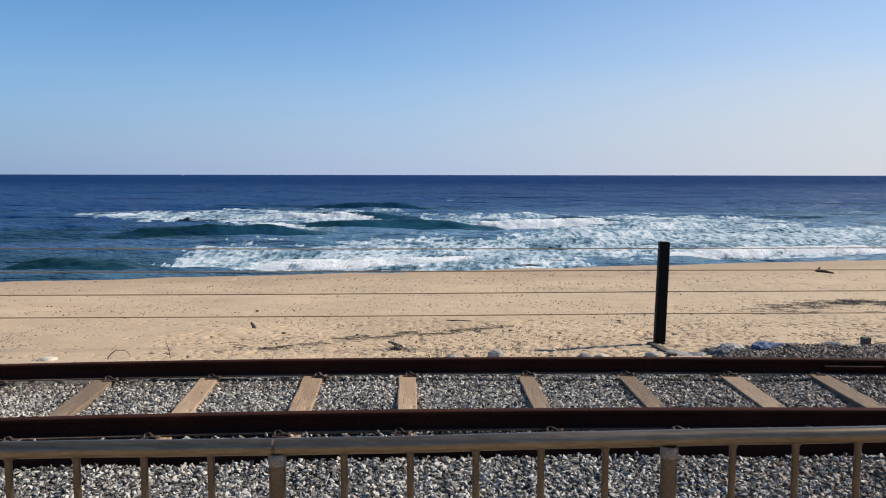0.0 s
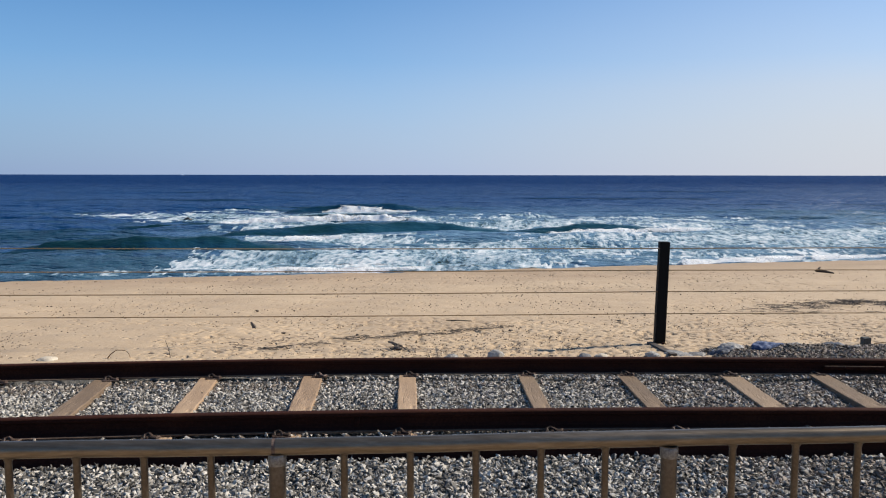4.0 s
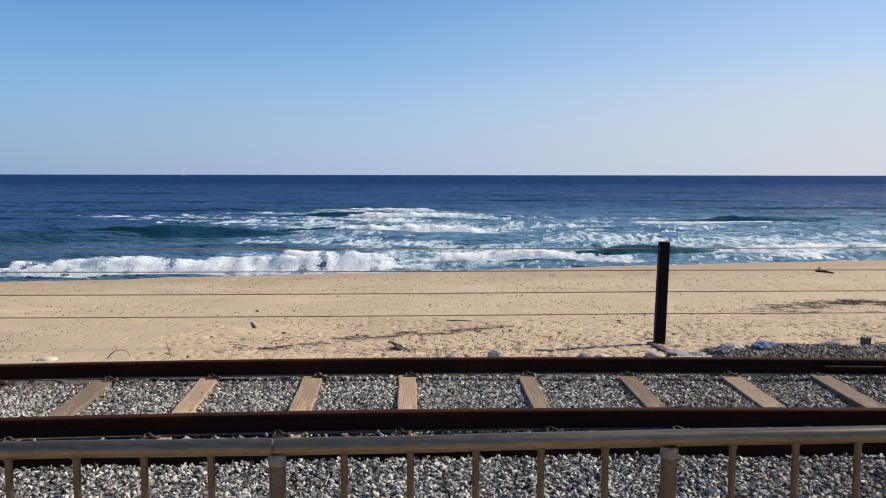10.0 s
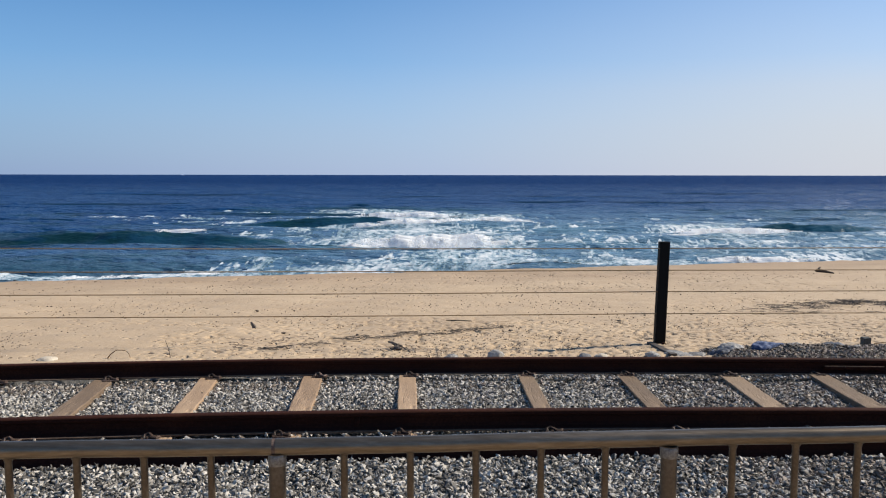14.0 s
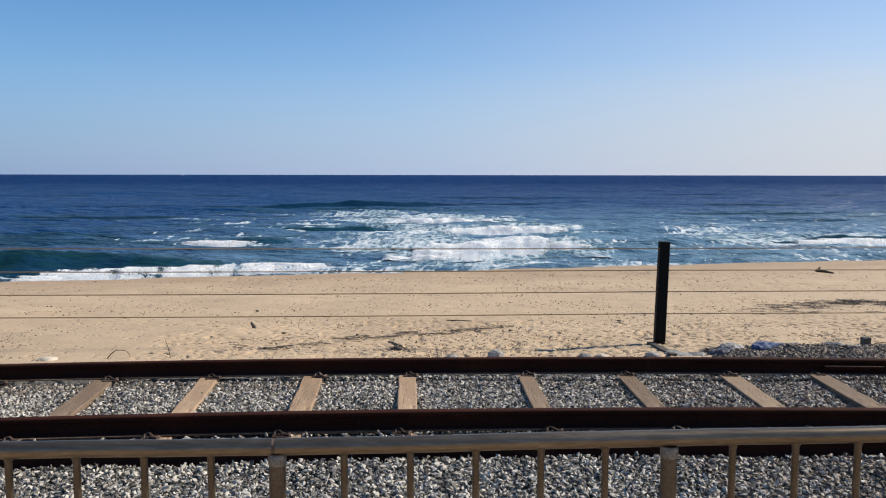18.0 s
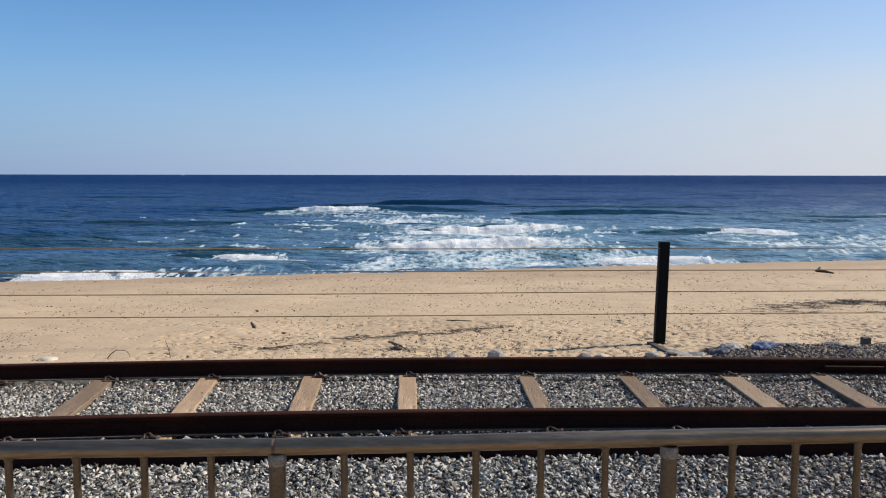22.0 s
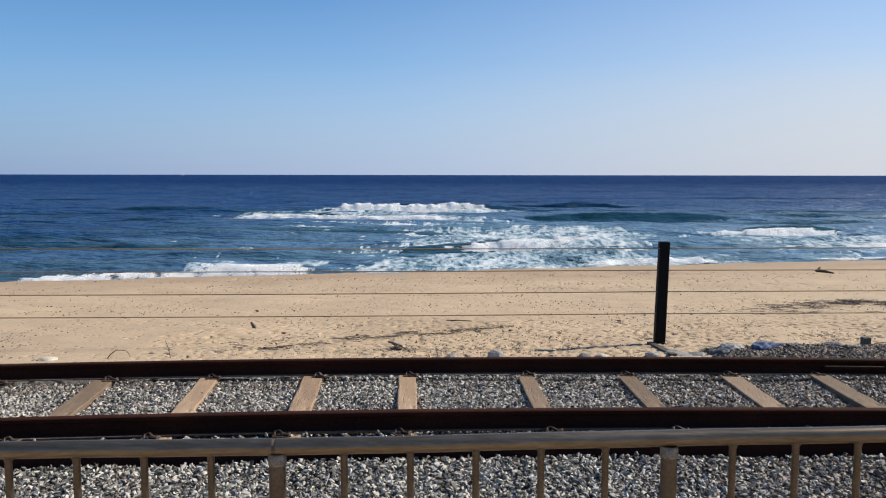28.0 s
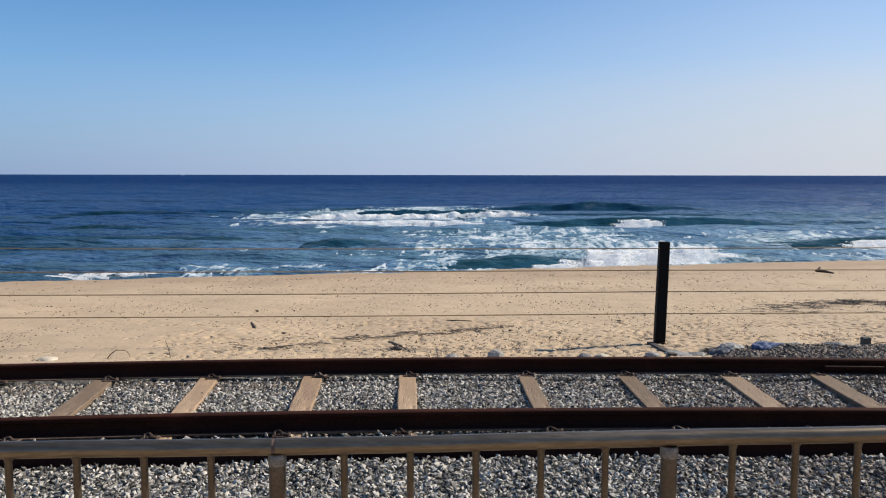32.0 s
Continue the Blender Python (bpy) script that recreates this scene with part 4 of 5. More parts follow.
def swell(x, half, height, rows):
    """An unbroken swell. rows: seconds, distance, how far it stands up."""
    X, Y, Z = swell_body(half, height, int(abs(x) + half))
    ob = tagged(grid("swell", X, Y, Z, SHADED_FACE), "long smooth unbroken swell, darkened in colour for its shaded face", "wave", "waves")
    walk(ob, [(t, pose(x, d, SEA_Z - (1 - up) * (height + 0.3))) for t, d, up in rows])


# ---- rocks, rubble and driftwood on the beach ----
def boulder(x, y, size, seed, material, label, sink=0.35, category="boulder"):
    bm = bmesh.new()
    lump(bm, size, 0.22, seed, detail=3)
    ob = part("boulder", bm, material, smooth=False)
    ob.location = (x, y, beach_z(x, y) + size[2] * (1 - 2 * sink))
    ob.rotation_euler = (0, 0, seed)
    return tagged(ob, label, category, "stones on the beach")


boulder(-3.99, 7.86, (0.11, 0.09, 0.04), 3, PEBBLE, "pale rounded boulder half sunk in the sand")
boulder(0.55, 8.07, (0.105, 0.09, 0.06), 5, CONCRETE, "grey rounded boulder half sunk in the sand")
boulder(0.08, 8.04, (0.085, 0.07, 0.032), 7, ROCK, "dark flat stone half sunk in the sand")
boulder(1.48, 8.04, (0.12, 0.09, 0.032), 8, ROCK, "dark flat stone half sunk in the sand")
boulder(1.65, 8.09, (0.08, 0.06, 0.035), 9, PEBBLE, "pale flat stone half sunk in the sand")
boulder(2.19, 8.11, (0.085, 0.08, 0.065), 11, ROCK, "grey stone beside the foot of the fence post")
boulder(2.49, 8.31, (0.12, 0.13, 0.03), 12, ROCK, "grey stone beside the foot of the fence post")
boulder(2.70, 8.24, (0.11, 0.11, 0.026), 13, ROCK, "grey stone beside the foot of the fence post")


def plank():
    bm = bmesh.new()
    box(bm, 0.075, 1.0, 0.04, pose(0, 0, 0), 0.006)
    ob = tagged(part("plank", bm, DRIFT), "grey weathered plank lying at the foot of the post", "plank")
    ob.matrix_basis = look((2.43, 8.66, -0.345), (2.425, 8.14, -0.30)) @ pose(0, 0, 0, 90, 0, 0)


plank()


def gravel_heap():
    """A low bank of broken stone behind the track."""
    base = tagged(new("gravel_heap"), "low bank of broken grey stone on the sand", "gravel")
    base.location = (4.0, 8.28, -0.33)

    def height(x, y):
        e = max(0.0, 1 - ((x - 0.12) / 1.36) ** 4) * max(0.0, 1 - (y / 0.42) ** 2)
        return -0.05 + 0.135 * e ** 0.6 * (1 + 0.5 * noise.noise(Vector((x * 2.4, y * 3, 5)))) if e > 0 else -0.05
    xs, ys = np.linspace(-1.3, 1.6, 90), np.linspace(-0.44, 0.44, 26)
    verts = [(x, y, height(x, y) + 0.012 * noise.noise(Vector((x * 17, y * 17, 2)))) for y in ys for x in xs]
    n = len(xs)
    faces = [(j * n + i, j * n + i + 1, (j + 1) * n + i + 1, (j + 1) * n + i) for j in range(len(ys) - 1) for i in range(n - 1)]
    link("mound", verts, faces, BALLAST_BED, base)
    shapes = stone_shapes(9, 90)
    r = random.Random(31)
    verts, faces = [], []
    for i in range(6000):
        x, y = r.uniform(-1.25, 1.55), r.uniform(-0.42, 0.42)
        z = height(x, y)
        if z < -0.02:
            continue
        size = r.uniform(0.009, 0.019)
        m = Matrix.Translation((x, y, z + 0.3 * size)) @ Euler((r.gauss(0, 0.6), r.gauss(0, 0.6), r.uniform(0, 6.3))).to_matrix().to_4x4() @ Matrix.Scale(size, 4)
        b = shapes[r.randrange(9)]
        o = len(verts)
        verts += [tuple(m @ v.co) for v in b.verts]
        faces += [tuple(v.index + o for v in f.verts) for f in b.faces]
    for b in shapes:
        b.free()
    tagged(link("gravel", verts, faces, STAINED_STONE, base), kind="stuff")


gravel_heap()


def sandbag(x, y, z, size, turn, seed, label, material):
    bm = bmesh.new()
    lump(bm, size, 0.18, seed, detail=4)
    for v in bm.verts:
        slack = Vector((seed, 0, 0))
        v.co.z += 0.045 * (0.22 - abs(noise.noise(v.co * 15 + slack))) + 0.018 * (0.2 - abs(noise.noise(v.co * 38 + slack))) + 0.018 * noise.noise(v.co * 9 + slack)
    ob = tagged(part("sandbag", bm, material, smooth=True), label, "sandbag", "torn sandbags")
    ob.matrix_basis = pose(x, y, z, 4, -3, turn)


BLUE_CLOTH = surface("blue_grey_cloth", (0.03, 0.036, 0.05), (0.07, 0.08, 0.105), (0.18, 0.19, 0.215), 9, 60, (0.7, 0.9), bump=0.5, depth=0.006)
BLUE_BAG_CLOTH = surface("faded_blue_cloth", (0.035, 0.048, 0.10), (0.075, 0.11, 0.21), (0.22, 0.26, 0.36), 9, 60, (0.7, 0.9), bump=0.5, depth=0.006)
PALE_CLOTH = surface("pale_cloth", (0.10, 0.10, 0.102), (0.26, 0.255, 0.25), (0.56, 0.54, 0.51), 9, 60, (0.7, 0.9), bump=0.5, depth=0.006)
BLUE_BAG, PALE_BAG = "blue-grey torn sandbag against the gravel bank", "faded white torn sandbag against the gravel bank"
sandbag(2.98, 8.25, -0.300, (0.180, 0.123, 0.061), 14, 21, BLUE_BAG, BLUE_CLOTH)
sandbag(3.10, 8.40, -0.270, (0.142, 0.104, 0.050), -12, 22, PALE_BAG, PALE_CLOTH)
sandbag(3.50, 8.40, -0.265, (0.190, 0.114, 0.068), 5, 23, "bright blue-grey torn sandbag on top of the gravel bank", BLUE_BAG_CLOTH)
sandbag(3.79, 8.48, -0.290, (0.152, 0.095, 0.054), -6, 24, PALE_BAG, PALE_CLOTH)
sandbag(4.16, 8.43, -0.280, (0.190, 0.104, 0.058), 8, 25, "dark blue torn sandbag against the gravel bank", BLUE_CLOTH)
sandbag(4.50, 8.40, -0.300, (0.152, 0.095, 0.045), -4, 26, PALE_BAG, PALE_CLOTH)
sandbag(4.80, 8.37, -0.325, (0.152, 0.095, 0.040), 6, 27, PALE_BAG, PALE_CLOTH)
sandbag(2.59, 8.19, -0.318, (0.162, 0.114, 0.022), 6, 28, "flattened grey torn sandbag beside the post", PALE_CLOTH)


STUMP = surface("weathered_stump", (0.028, 0.032, 0.032), (0.058, 0.063, 0.061), (0.12, 0.125, 0.12), 9, 50, (0.75, 0.95), bump=0.6, depth=0.008)


def stub():
    """The broken foot of a fence post with a loose wire."""
    base = tagged(new("post_stub"), "broken dark grey post stub with a loose wire", "post")
    base.location = (4.81, 8.86, -0.445)
    bm = bmesh.new()
    box(bm, 0.082, 0.09, 0.21, pose(0, 0, 0.09), 0.008)
    for v in bm.verts:
        if v.co.z > 0.15:
            v.co.z += 0.025 * noise.noise(v.co * 15) - 0.1 * v.co.x
    part("stump", bm, STUMP, base)
    bm = bmesh.new()
    tube(bm, [(0.06, -0.02, 0.02), (0.065, -0.02, 0.09), (0.09, -0.02, 0.125), (0.18, -0.01, 0.135), (0.34, 0.0, 0.14), (0.6, 0.02, 0.1)], 0.006, 6)
    part("wire", bm, WIRE, base)
    bm = bmesh.new()
    lump(bm, (0.05, 0.05, 0.055), 0.3, 44)
    o = part("rubble", bm, ROCK, base)
    o.location = (-0.06, -0.05, 0.06)


stub()


def branch(name, points, radius, material, label, category, turn=0.0):
    """A stick along points, thin at the end; the first point is its place."""
    p0 = Vector(points[0])
    bm = bmesh.new()
    tube(bm, [Vector(p) - p0 for p in points], [radius * (1 - 0.65 * i / (len(points) - 1)) for i in range(len(points))], 7)
    ob = tagged(part(name, bm, material), label, category)
    ob.location = p0
    return ob


def on_beach(x, y, up=0.0):
    return (x, y, beach_z(x, y) + up)


def driftwood():
    """A forked, half-buried piece of dark driftwood."""
    base = tagged(new("driftwood"), "dark forked driftwood half buried in the sand", "driftwood")
    base.location = on_beach(-0.51, 8.72)
    for pts, rad in (([(-0.16, 0.32, 0.05), (-0.08, 0.2, 0.06), (0.05, 0.02, 0.05), (0.15, -0.12, 0.02)], 0.016),
                     ([(-0.10, -0.06, 0.02), (-0.02, 0.0, 0.05), (0.07, 0.06, 0.04)], 0.02), ([(-0.04, -0.1, 0.0), (0.0, -0.02, 0.05), (-0.07, 0.08, 0.07)], 0.016)):
        bm = bmesh.new()
        tube(bm, pts, [rad, rad * 1.1, rad, rad * 0.5][: len(pts)], 7)
        part("branch", bm, DRIFT, base)
    bm = bmesh.new()
    lump(bm, (0.09, 0.08, 0.04), 0.35, 61)
    o = part("root", bm, DRIFT, base)
    o.location = (-0.01, -0.03, 0.015)
    base.scale = (0.7, 0.7, 0.62)


driftwood()

# a bent wire loop and a dry stalk behind the rail
branch("bent_wire", [(-3.47, 7.97, -0.345), (-3.41, 7.97, -0.256), (-3.35, 7.98, -0.212), (-3.262, 7.98, -0.213), (-3.217, 7.97, -0.250), (-3.185, 7.96, -0.345)], 0.007, WIRE, "thin rusty wire bent into a loop", "wire")
branch("dry_stalk", [(-2.78, 7.96, -0.375), (-2.80, 7.97, -0.238), (-2.821, 7.97, -0.162), (-2.842, 7.97, -0.103)], 0.006, WEED, "thin dry stalk standing in the sand", "stalk")

# scattered bits
for x, y, w, h, s in ((-2.58, 10.68, 0.05, 0.05, 1), (-3.18, 13.39, 0.05, 0.03, 2), (-2.07, 10.14, 0.05, 0.02, 3), (0.91, 10.45, 0.06, 0.02, 4), (2.63, 11.67, 0.06, 0.02, 5),
                      (3.24, 12.55, 0.04, 0.015, 7), (4.02, 12.64, 0.035, 0.015, 8), (-1.09, 9.95, 0.04, 0.025, 9), (-3.06, 8.19, 0.06, 0.03, 10), (-2.91, 8.19, 0.06, 0.03, 11)):
    bm = bmesh.new()
    lump(bm, (w * 0.65, w * 0.5, h * 0.65), 0.35, 70 + s)
    if s == 1:
        tube(bm, [(0, 0, 0.0), (-0.05, 0.02, 0.07)], [0.03, 0.012], 6)
    ob = tagged(part("driftwood", bm, DRIFT), "small dark bit of driftwood on the sand", "driftwood", "bits on the sand")
    ob.location = on_beach(x, y, h * 0.5)
branch("stick", [on_beach(0.05, 11.53, 0.03), on_beach(0.23, 11.54, 0.03), on_beach(0.42, 11.52, 0.025)], 0.014, DRIFT, "straight grey stick on the sand", "driftwood")


def stranded_log():
    base = tagged(new("driftwood"), "dark stranded log with a broken limb", "driftwood")
    base.location = on_beach(12.29, 25.46)
    bm = bmesh.new()
    tube(bm, [(-0.3, 0.1, 0.12), (-0.15, 0.1, 0.14), (0.15, 0.0, 0.09), (0.5, -0.2, 0.03)], [0.05, 0.10, 0.07, 0.03], 8)
    part("log", bm, DRIFT, base)
    bm = bmesh.new()
    tube(bm, [(-0.1, 0.08, 0.14), (-0.14, 0.05, 0.26), (-0.05, 0.05, 0.3)], [0.05, 0.04, 0.02], 7)
    part("limb", bm, DRIFT, base)
    base.scale = (0.66, 0.66, 0.66)


stranded_log()


def wrack(name, line, count, spread, size, seed, label):
    """Dry weed and twigs washed up along a line: flat strands lying on the sand."""
    r = random.Random(seed)
    verts, faces = [], []
    for i in range(count):
        f = r.random() * (len(line) - 1)
        k = min(int(f), len(line) - 2)
        x = line[k][0] + (line[k + 1][0] - line[k][0]) * (f - k) + r.gauss(0, spread[0])
        y = line[k][1] + (line[k + 1][1] - line[k][1]) * (f - k) + r.gauss(0, spread[1])
        if noise.noise(Vector((x * 2.5, y * 2.0, seed))) < -0.08:
            continue
        a, n, w = r.gauss(0.15, 0.6), r.uniform(0.4, 1.6) * size, r.uniform(0.0012, 0.0030) * (1 + size * 3)
        for s in range(3):
            z = beach_z(x, y) + r.uniform(0.003, 0.014)
            x2, y2 = x + n / 3 * math.cos(a), y + n / 3 * math.sin(a)
            z2 = beach_z(x2, y2) + r.uniform(0.003, 0.014)
            px, py = -math.sin(a) * w, math.cos(a) * w
            o = len(verts)
            verts += [(x - px, y - py, z), (x + px, y + py, z), (x, y, z + 1.6 * w), (x2 - px, y2 - py, z2), (x2 + px, y2 + py, z2), (x2, y2, z2 + 1.6 * w)]
            faces += [(o, o + 3, o + 5, o + 2), (o + 2, o + 5, o + 4, o + 1), (o, o + 1, o + 4, o + 3)]
            x, y, a = x2, y2, a + r.gauss(0, 0.5)
    return tagged(link(name, verts, faces, WEED), label, "seaweed", "dry weed on the sand", "stuff")


DARK_WEED = "dark dry weed and twigs washed up along the beach"
THIN_WEED = "thin scatter of dry weed on the sand"
HEAP_WEED = "heap of dark dry weed on the upper beach"
wrack("dry_seaweed", [(-2.84, 8.09), (-2.35, 8.42), (-1.98, 8.69), (-1.59, 8.98), (-1.25, 9.39), (-1.09, 9.89)], 221, (0.10, 0.035), 0.10, 1, DARK_WEED)
wrack("dry_seaweed", [(-2.12, 8.65), (-1.87, 8.77)], 68, (0.10, 0.03), 0.10, 8, DARK_WEED)
wrack("dry_seaweed", [(-2.91, 8.43), (-2.39, 9.16), (-2.09, 9.78)], 80, (0.20, 0.10), 0.09, 2, THIN_WEED)
wrack("dry_seaweed", [(-1.87, 8.92), (-1.28, 9.60)], 60, (0.20, 0.10), 0.09, 9, THIN_WEED)
wrack("dry_seaweed", [(-0.94, 9.62), (-0.46, 9.90), (0.12, 10.20)], 95, (0.10, 0.03), 0.11, 3, DARK_WEED)
wrack("dry_seaweed", [(-0.61, 10.03), (-0.44, 10.32)], 51, (0.05, 0.04), 0.09, 10, DARK_WEED)
wrack("dry_seaweed", [(-0.03, 10.32), (0.51, 10.66), (0.85, 11.05)], 102, (0.12, 0.05), 0.11, 4, DARK_WEED)
wrack("dry_seaweed", [(5.83, 13.53), (6.52, 14.18), (7.36, 14.76), (8.07, 14.96), (8.22, 14.13), (9.11, 14.10)], 561, (0.36, 0.22), 0.22, 5, HEAP_WEED)
wrack("dry_seaweed", [(7.04, 14.57), (8.02, 15.24)], 221, (0.25, 0.16), 0.2, 6, HEAP_WEED)
wrack("dry_seaweed", [(5.33, 13.03), (6.13, 12.74), (7.29, 13.00)], 110, (0.4, 0.12), 0.18, 7, THIN_WEED)


# ---- a rock awash and a far ship ----
def sea_rock():
    bm = bmesh.new()
    lump(bm, (0.75, 0.6, 0.55), 0.3, 15, detail=3)
    lump(bm, (0.9, 0.6, 0.38), 0.3, 16, pose(-0.9, 0.1, -0.1), detail=3)
    ob = tagged(part("sea_rock", bm, WET_ROCK), "black wet rock just above the water", "rock")
    ob.location = (-33.6, 104.0, SEA_Z - 0.12)
    ob.scale = (0.75, 0.75, 0.75)


sea_rock()


def far_ship():
    base = tagged(new("ship"), "tiny white ship on the horizon", "ship")
    base.location = (-1084, 3300, SEA_Z)
    bm = bmesh.new()
    box(bm, 16, 4, 1.8, pose(0, 0, 0.7), 0.5)
    part("hull", bm, FOAM_PAINT, base)
    bm = bmesh.new()
    box(bm, 6, 3.4, 1.0, pose(-2, 0, 2.1), 0.3)
    part("deckhouse", bm, FOAM_PAINT, base)


FOAM_PAINT = surface("white_paint", (0.68, 0.68, 0.67), (0.76, 0.76, 0.75), (0.82, 0.82, 0.81), 0.5, 4, (0.4, 0.6), bump=0.1, depth=0.01)
far_ship()


def joint_bar():
    """Bolted joint in the seaward rail."""
    x0, x1 = 3.28, 3.82
    turn = math.degrees(math.atan((far_rail_y(x1) - far_rail_y(x0)) / (x1 - x0)))
    bm = bmesh.new()
    box(bm, 0.5, 0.03, 0.03, pose(0, 0, -0.006), 0.006)
    bar = part("joint_bar", bm, RUST, FAR_RAIL, "rusty bolted joint bar")
    # a thin strip added in a paler colour for the sunlit upper edge
    bm = bmesh.new()
    box(bm, 0.5, 0.012, 0.007, pose(0, -0.021, 0.0125), 0.002)
    part("ledge", bm, LIT_EDGE, bar, "dusty upper edge of the joint bar, coloured paler for sunlight on it")
    bar.matrix_basis = pose((x0 + x1) / 2, far_rail_y((x0 + x1) / 2) - 0.03, -0.07, 0, 0, turn)
    for i in range(4):
        bm = bmesh.new()
        tube(bm, [(-0.19 + 0.127 * i, -0.011, 0.0), (-0.19 + 0.127 * i, -0.035, 0.0)], 0.015, 6)
        part("bolt", bm, RUST, bar)


joint_bar()


def weld():
    """A ground-down weld in the landward rail."""
    bm = bmesh.new()
    x = -0.575
    box(bm, 0.03, 0.02, 0.075, pose(0, 0, 0), 0.006)
    o = part("weld_bead", bm, RUST, NEAR_RAIL, "rough weld bead on the rail web")
    o.location = (x, near_rail_y(x) - 0.012, -0.075)


weld()


def beach_grit():
    """Small dark and pale specks added over the sand to stand for shaded dents."""
    r = random.Random(77)
    verts, faces = [], []
    while len(verts) < 6 * 9500:
        y = 7.75 + 19 * r.random() ** 2.7
        x = r.uniform(-0.62, 0.66) * (y + 1)
        p = noise.noise(Vector((x * 0.3, y * 0.5, 12))) + 0.6 * noise.noise(Vector((x * 1.1, y * 1.2, 4))) + (0.18 if x > -0.5 and y < 11 else 0.0)
        if p < 0.05 and r.random() < 0.6:
            continue
        s = r.uniform(0.45, 1.15) * (0.0055 + 0.0004 * y)
        z, a, w = beach_z(x, y) + 0.25 * s, r.uniform(0, 6.3), r.uniform(1.0, 1.9)
        o = len(verts)
        ca, sa = math.cos(a), math.sin(a)
        for dx, dy, dz in ((w, 0, 0), (0, 1, 0), (-w, 0.2, 0), (0.1, -1, 0), (0.2, 0.1, 1), (0, 0, -1)):
            verts.append((x + s * (dx * ca - dy * sa), y + s * (dx * sa + dy * ca), z + s * dz * 0.9))
        for k in range(4):
            faces += [(o + k, o + (k + 1) % 4, o + 4), (o + (k + 1) % 4, o + k, o + 5)]
    tagged(link("beach_grit", verts, faces, GRIT), "small dark and pale specks added on the sand to stand for shaded dents", "pebbles", kind="stuff")


GRIT = surface("beach_grit", (0.08, 0.06, 0.045), (0.17, 0.128, 0.088), (0.58, 0.48, 0.36), 4, 60, (0.8, 0.95), bump=0.2, depth=0.002, shift=0.55)
beach_grit()

stones()


# ---- all that moves ----
def motions():
    """The drift of the sea and its foam, the breakers and the swells."""
    walk(SEA, [(0.0, pose(0, 0, SEA_Z)), (32.0, pose(0, -DRIFT_SPEED * 32, SEA_Z))])
    # the outer breaker that is already rolling at the start
    breaker([
        (0, -22.9, -9.6, 105.2, 103.9, 0.86), (1, -23.6, -8, 105.2, 107.9, 0.75), (2, -22.3, -6.1, 102.6, 107.9, 0.68), (3, -26, -4.4, 102.6, 105.2, 0.73),
        (5.5, -18.5, -2.3, 94.5, 95.6, 0.72), (7, -17.3, -1.6, 91.4, 93.5, 0.65), (9, -12.8, 1.3, 83.2, 87.6, 0.7), (11, -10.3, 4.9, 77.8, 84.9, 0.76),
        (13, -7.8, 4.2, 68.3, 71.8, 0.94), (14.5, -6.2, 5.6, 64.6, 68.8, 0.94), (17, -3.4, 9.8, 59.9, 66.6, 1), (18, -2.8, 10.8, 55.5, 64.1, 1.05),
        (19, -3.1, 12.3, 50.6, 60.8, 1.17), (20, 0.2, 13.5, 50.5, 56.7, 1.07), (21, 6.9, 14.9, 51.5, 54.3, 0.77), (22, 12, 17.8, 53, 54.4, 0.44),
    ], (-12.0, 10.3, 0.9, [(0, 1.0), (6, 0.9), (10, 0.6), (13, 0.3), (16, 0.1), (19, 0), (32, 0)]))
    # the second outer breaker
    breaker([
        (0.4, -18.2, -17.3, 131.6, 131.6, 0.15), (1, -17.9, -14.8, 127.6, 127.6, 0.75), (2, -17, -11.3, 127.6, 127.6, 1.05), (5.5, -18.3, -3.1, 117, 120.3, 0.83),
        (7, -15.8, -0.1, 113.8, 118.6, 0.75), (9, -13.8, 2.9, 105.2, 112.3, 0.89), (11, -12.6, 5.9, 101.4, 107.9, 0.74), (14.5, -8.1, 10.8, 91.4, 96.7, 0.61),
        (17, -0.9, 13.9, 84.9, 87.6, 0.51), (19, 0.9, 12.3, 77.1, 79.3, 0.5), (20, -1.7, 8.3, 70.6, 74.4, 0.68), (22, -4.4, 10.4, 64.6, 67.2, 0.62),
        (24, 2.5, 13.5, 61.7, 64.6, 0.52), (25, -0.9, 14.6, 53.7, 60.4, 0.8), (25.5, -2.3, 15, 51.1, 57, 0.95), (27.5, 10.5, 19, 53, 55.1, 0.47),
    ], (-13.0, 12.6, 1.3, [(0, 0.95), (4, 1.0), (12, 0.75), (17, 0.6), (20, 0.3), (22, 0.1), (27, 0), (32, 0)]))
    # the third outer breaker
    breaker([
        (8, -17.4, -4, 125.7, 125.7, 0.29), (10, -16.3, -1.2, 123.9, 123.9, 0.65), (12, -14.5, 1.3, 117, 117, 0.69), (14, -11.4, 1.2, 110.8, 107.9, 0.7),
        (16.5, -6.6, 7.6, 97.8, 100.2, 0.81), (18, -5.6, 6.6, 93.5, 96.7, 0.72), (20, 0.4, 9.9, 88.5, 91.4, 0.53), (22, -1.4, 13.9, 81.6, 87.6, 0.59),
        (24, -0.2, 16.6, 75.7, 82.4, 0.69), (25.5, 1.3, 19.8, 70.6, 82.4, 0.67), (27.5, 1.7, 15.1, 64.1, 71.2, 0.71), (29, 2.9, 18.9, 61.7, 66.6, 0.56),
        (30, 4.9, 19.9, 59.1, 65.1, 0.55), (31, 4.8, 21.4, 57.4, 64.1, 0.57), (32, 8.1, 20.7, 52.3, 55.9, 0.95),
    ], (4.7, 9.2, 0.6, [(0, 0), (8, 0.2), (12, 0.5), (18, 0.6), (24, 0.8), (30, 0.8), (32, 0.7)]))
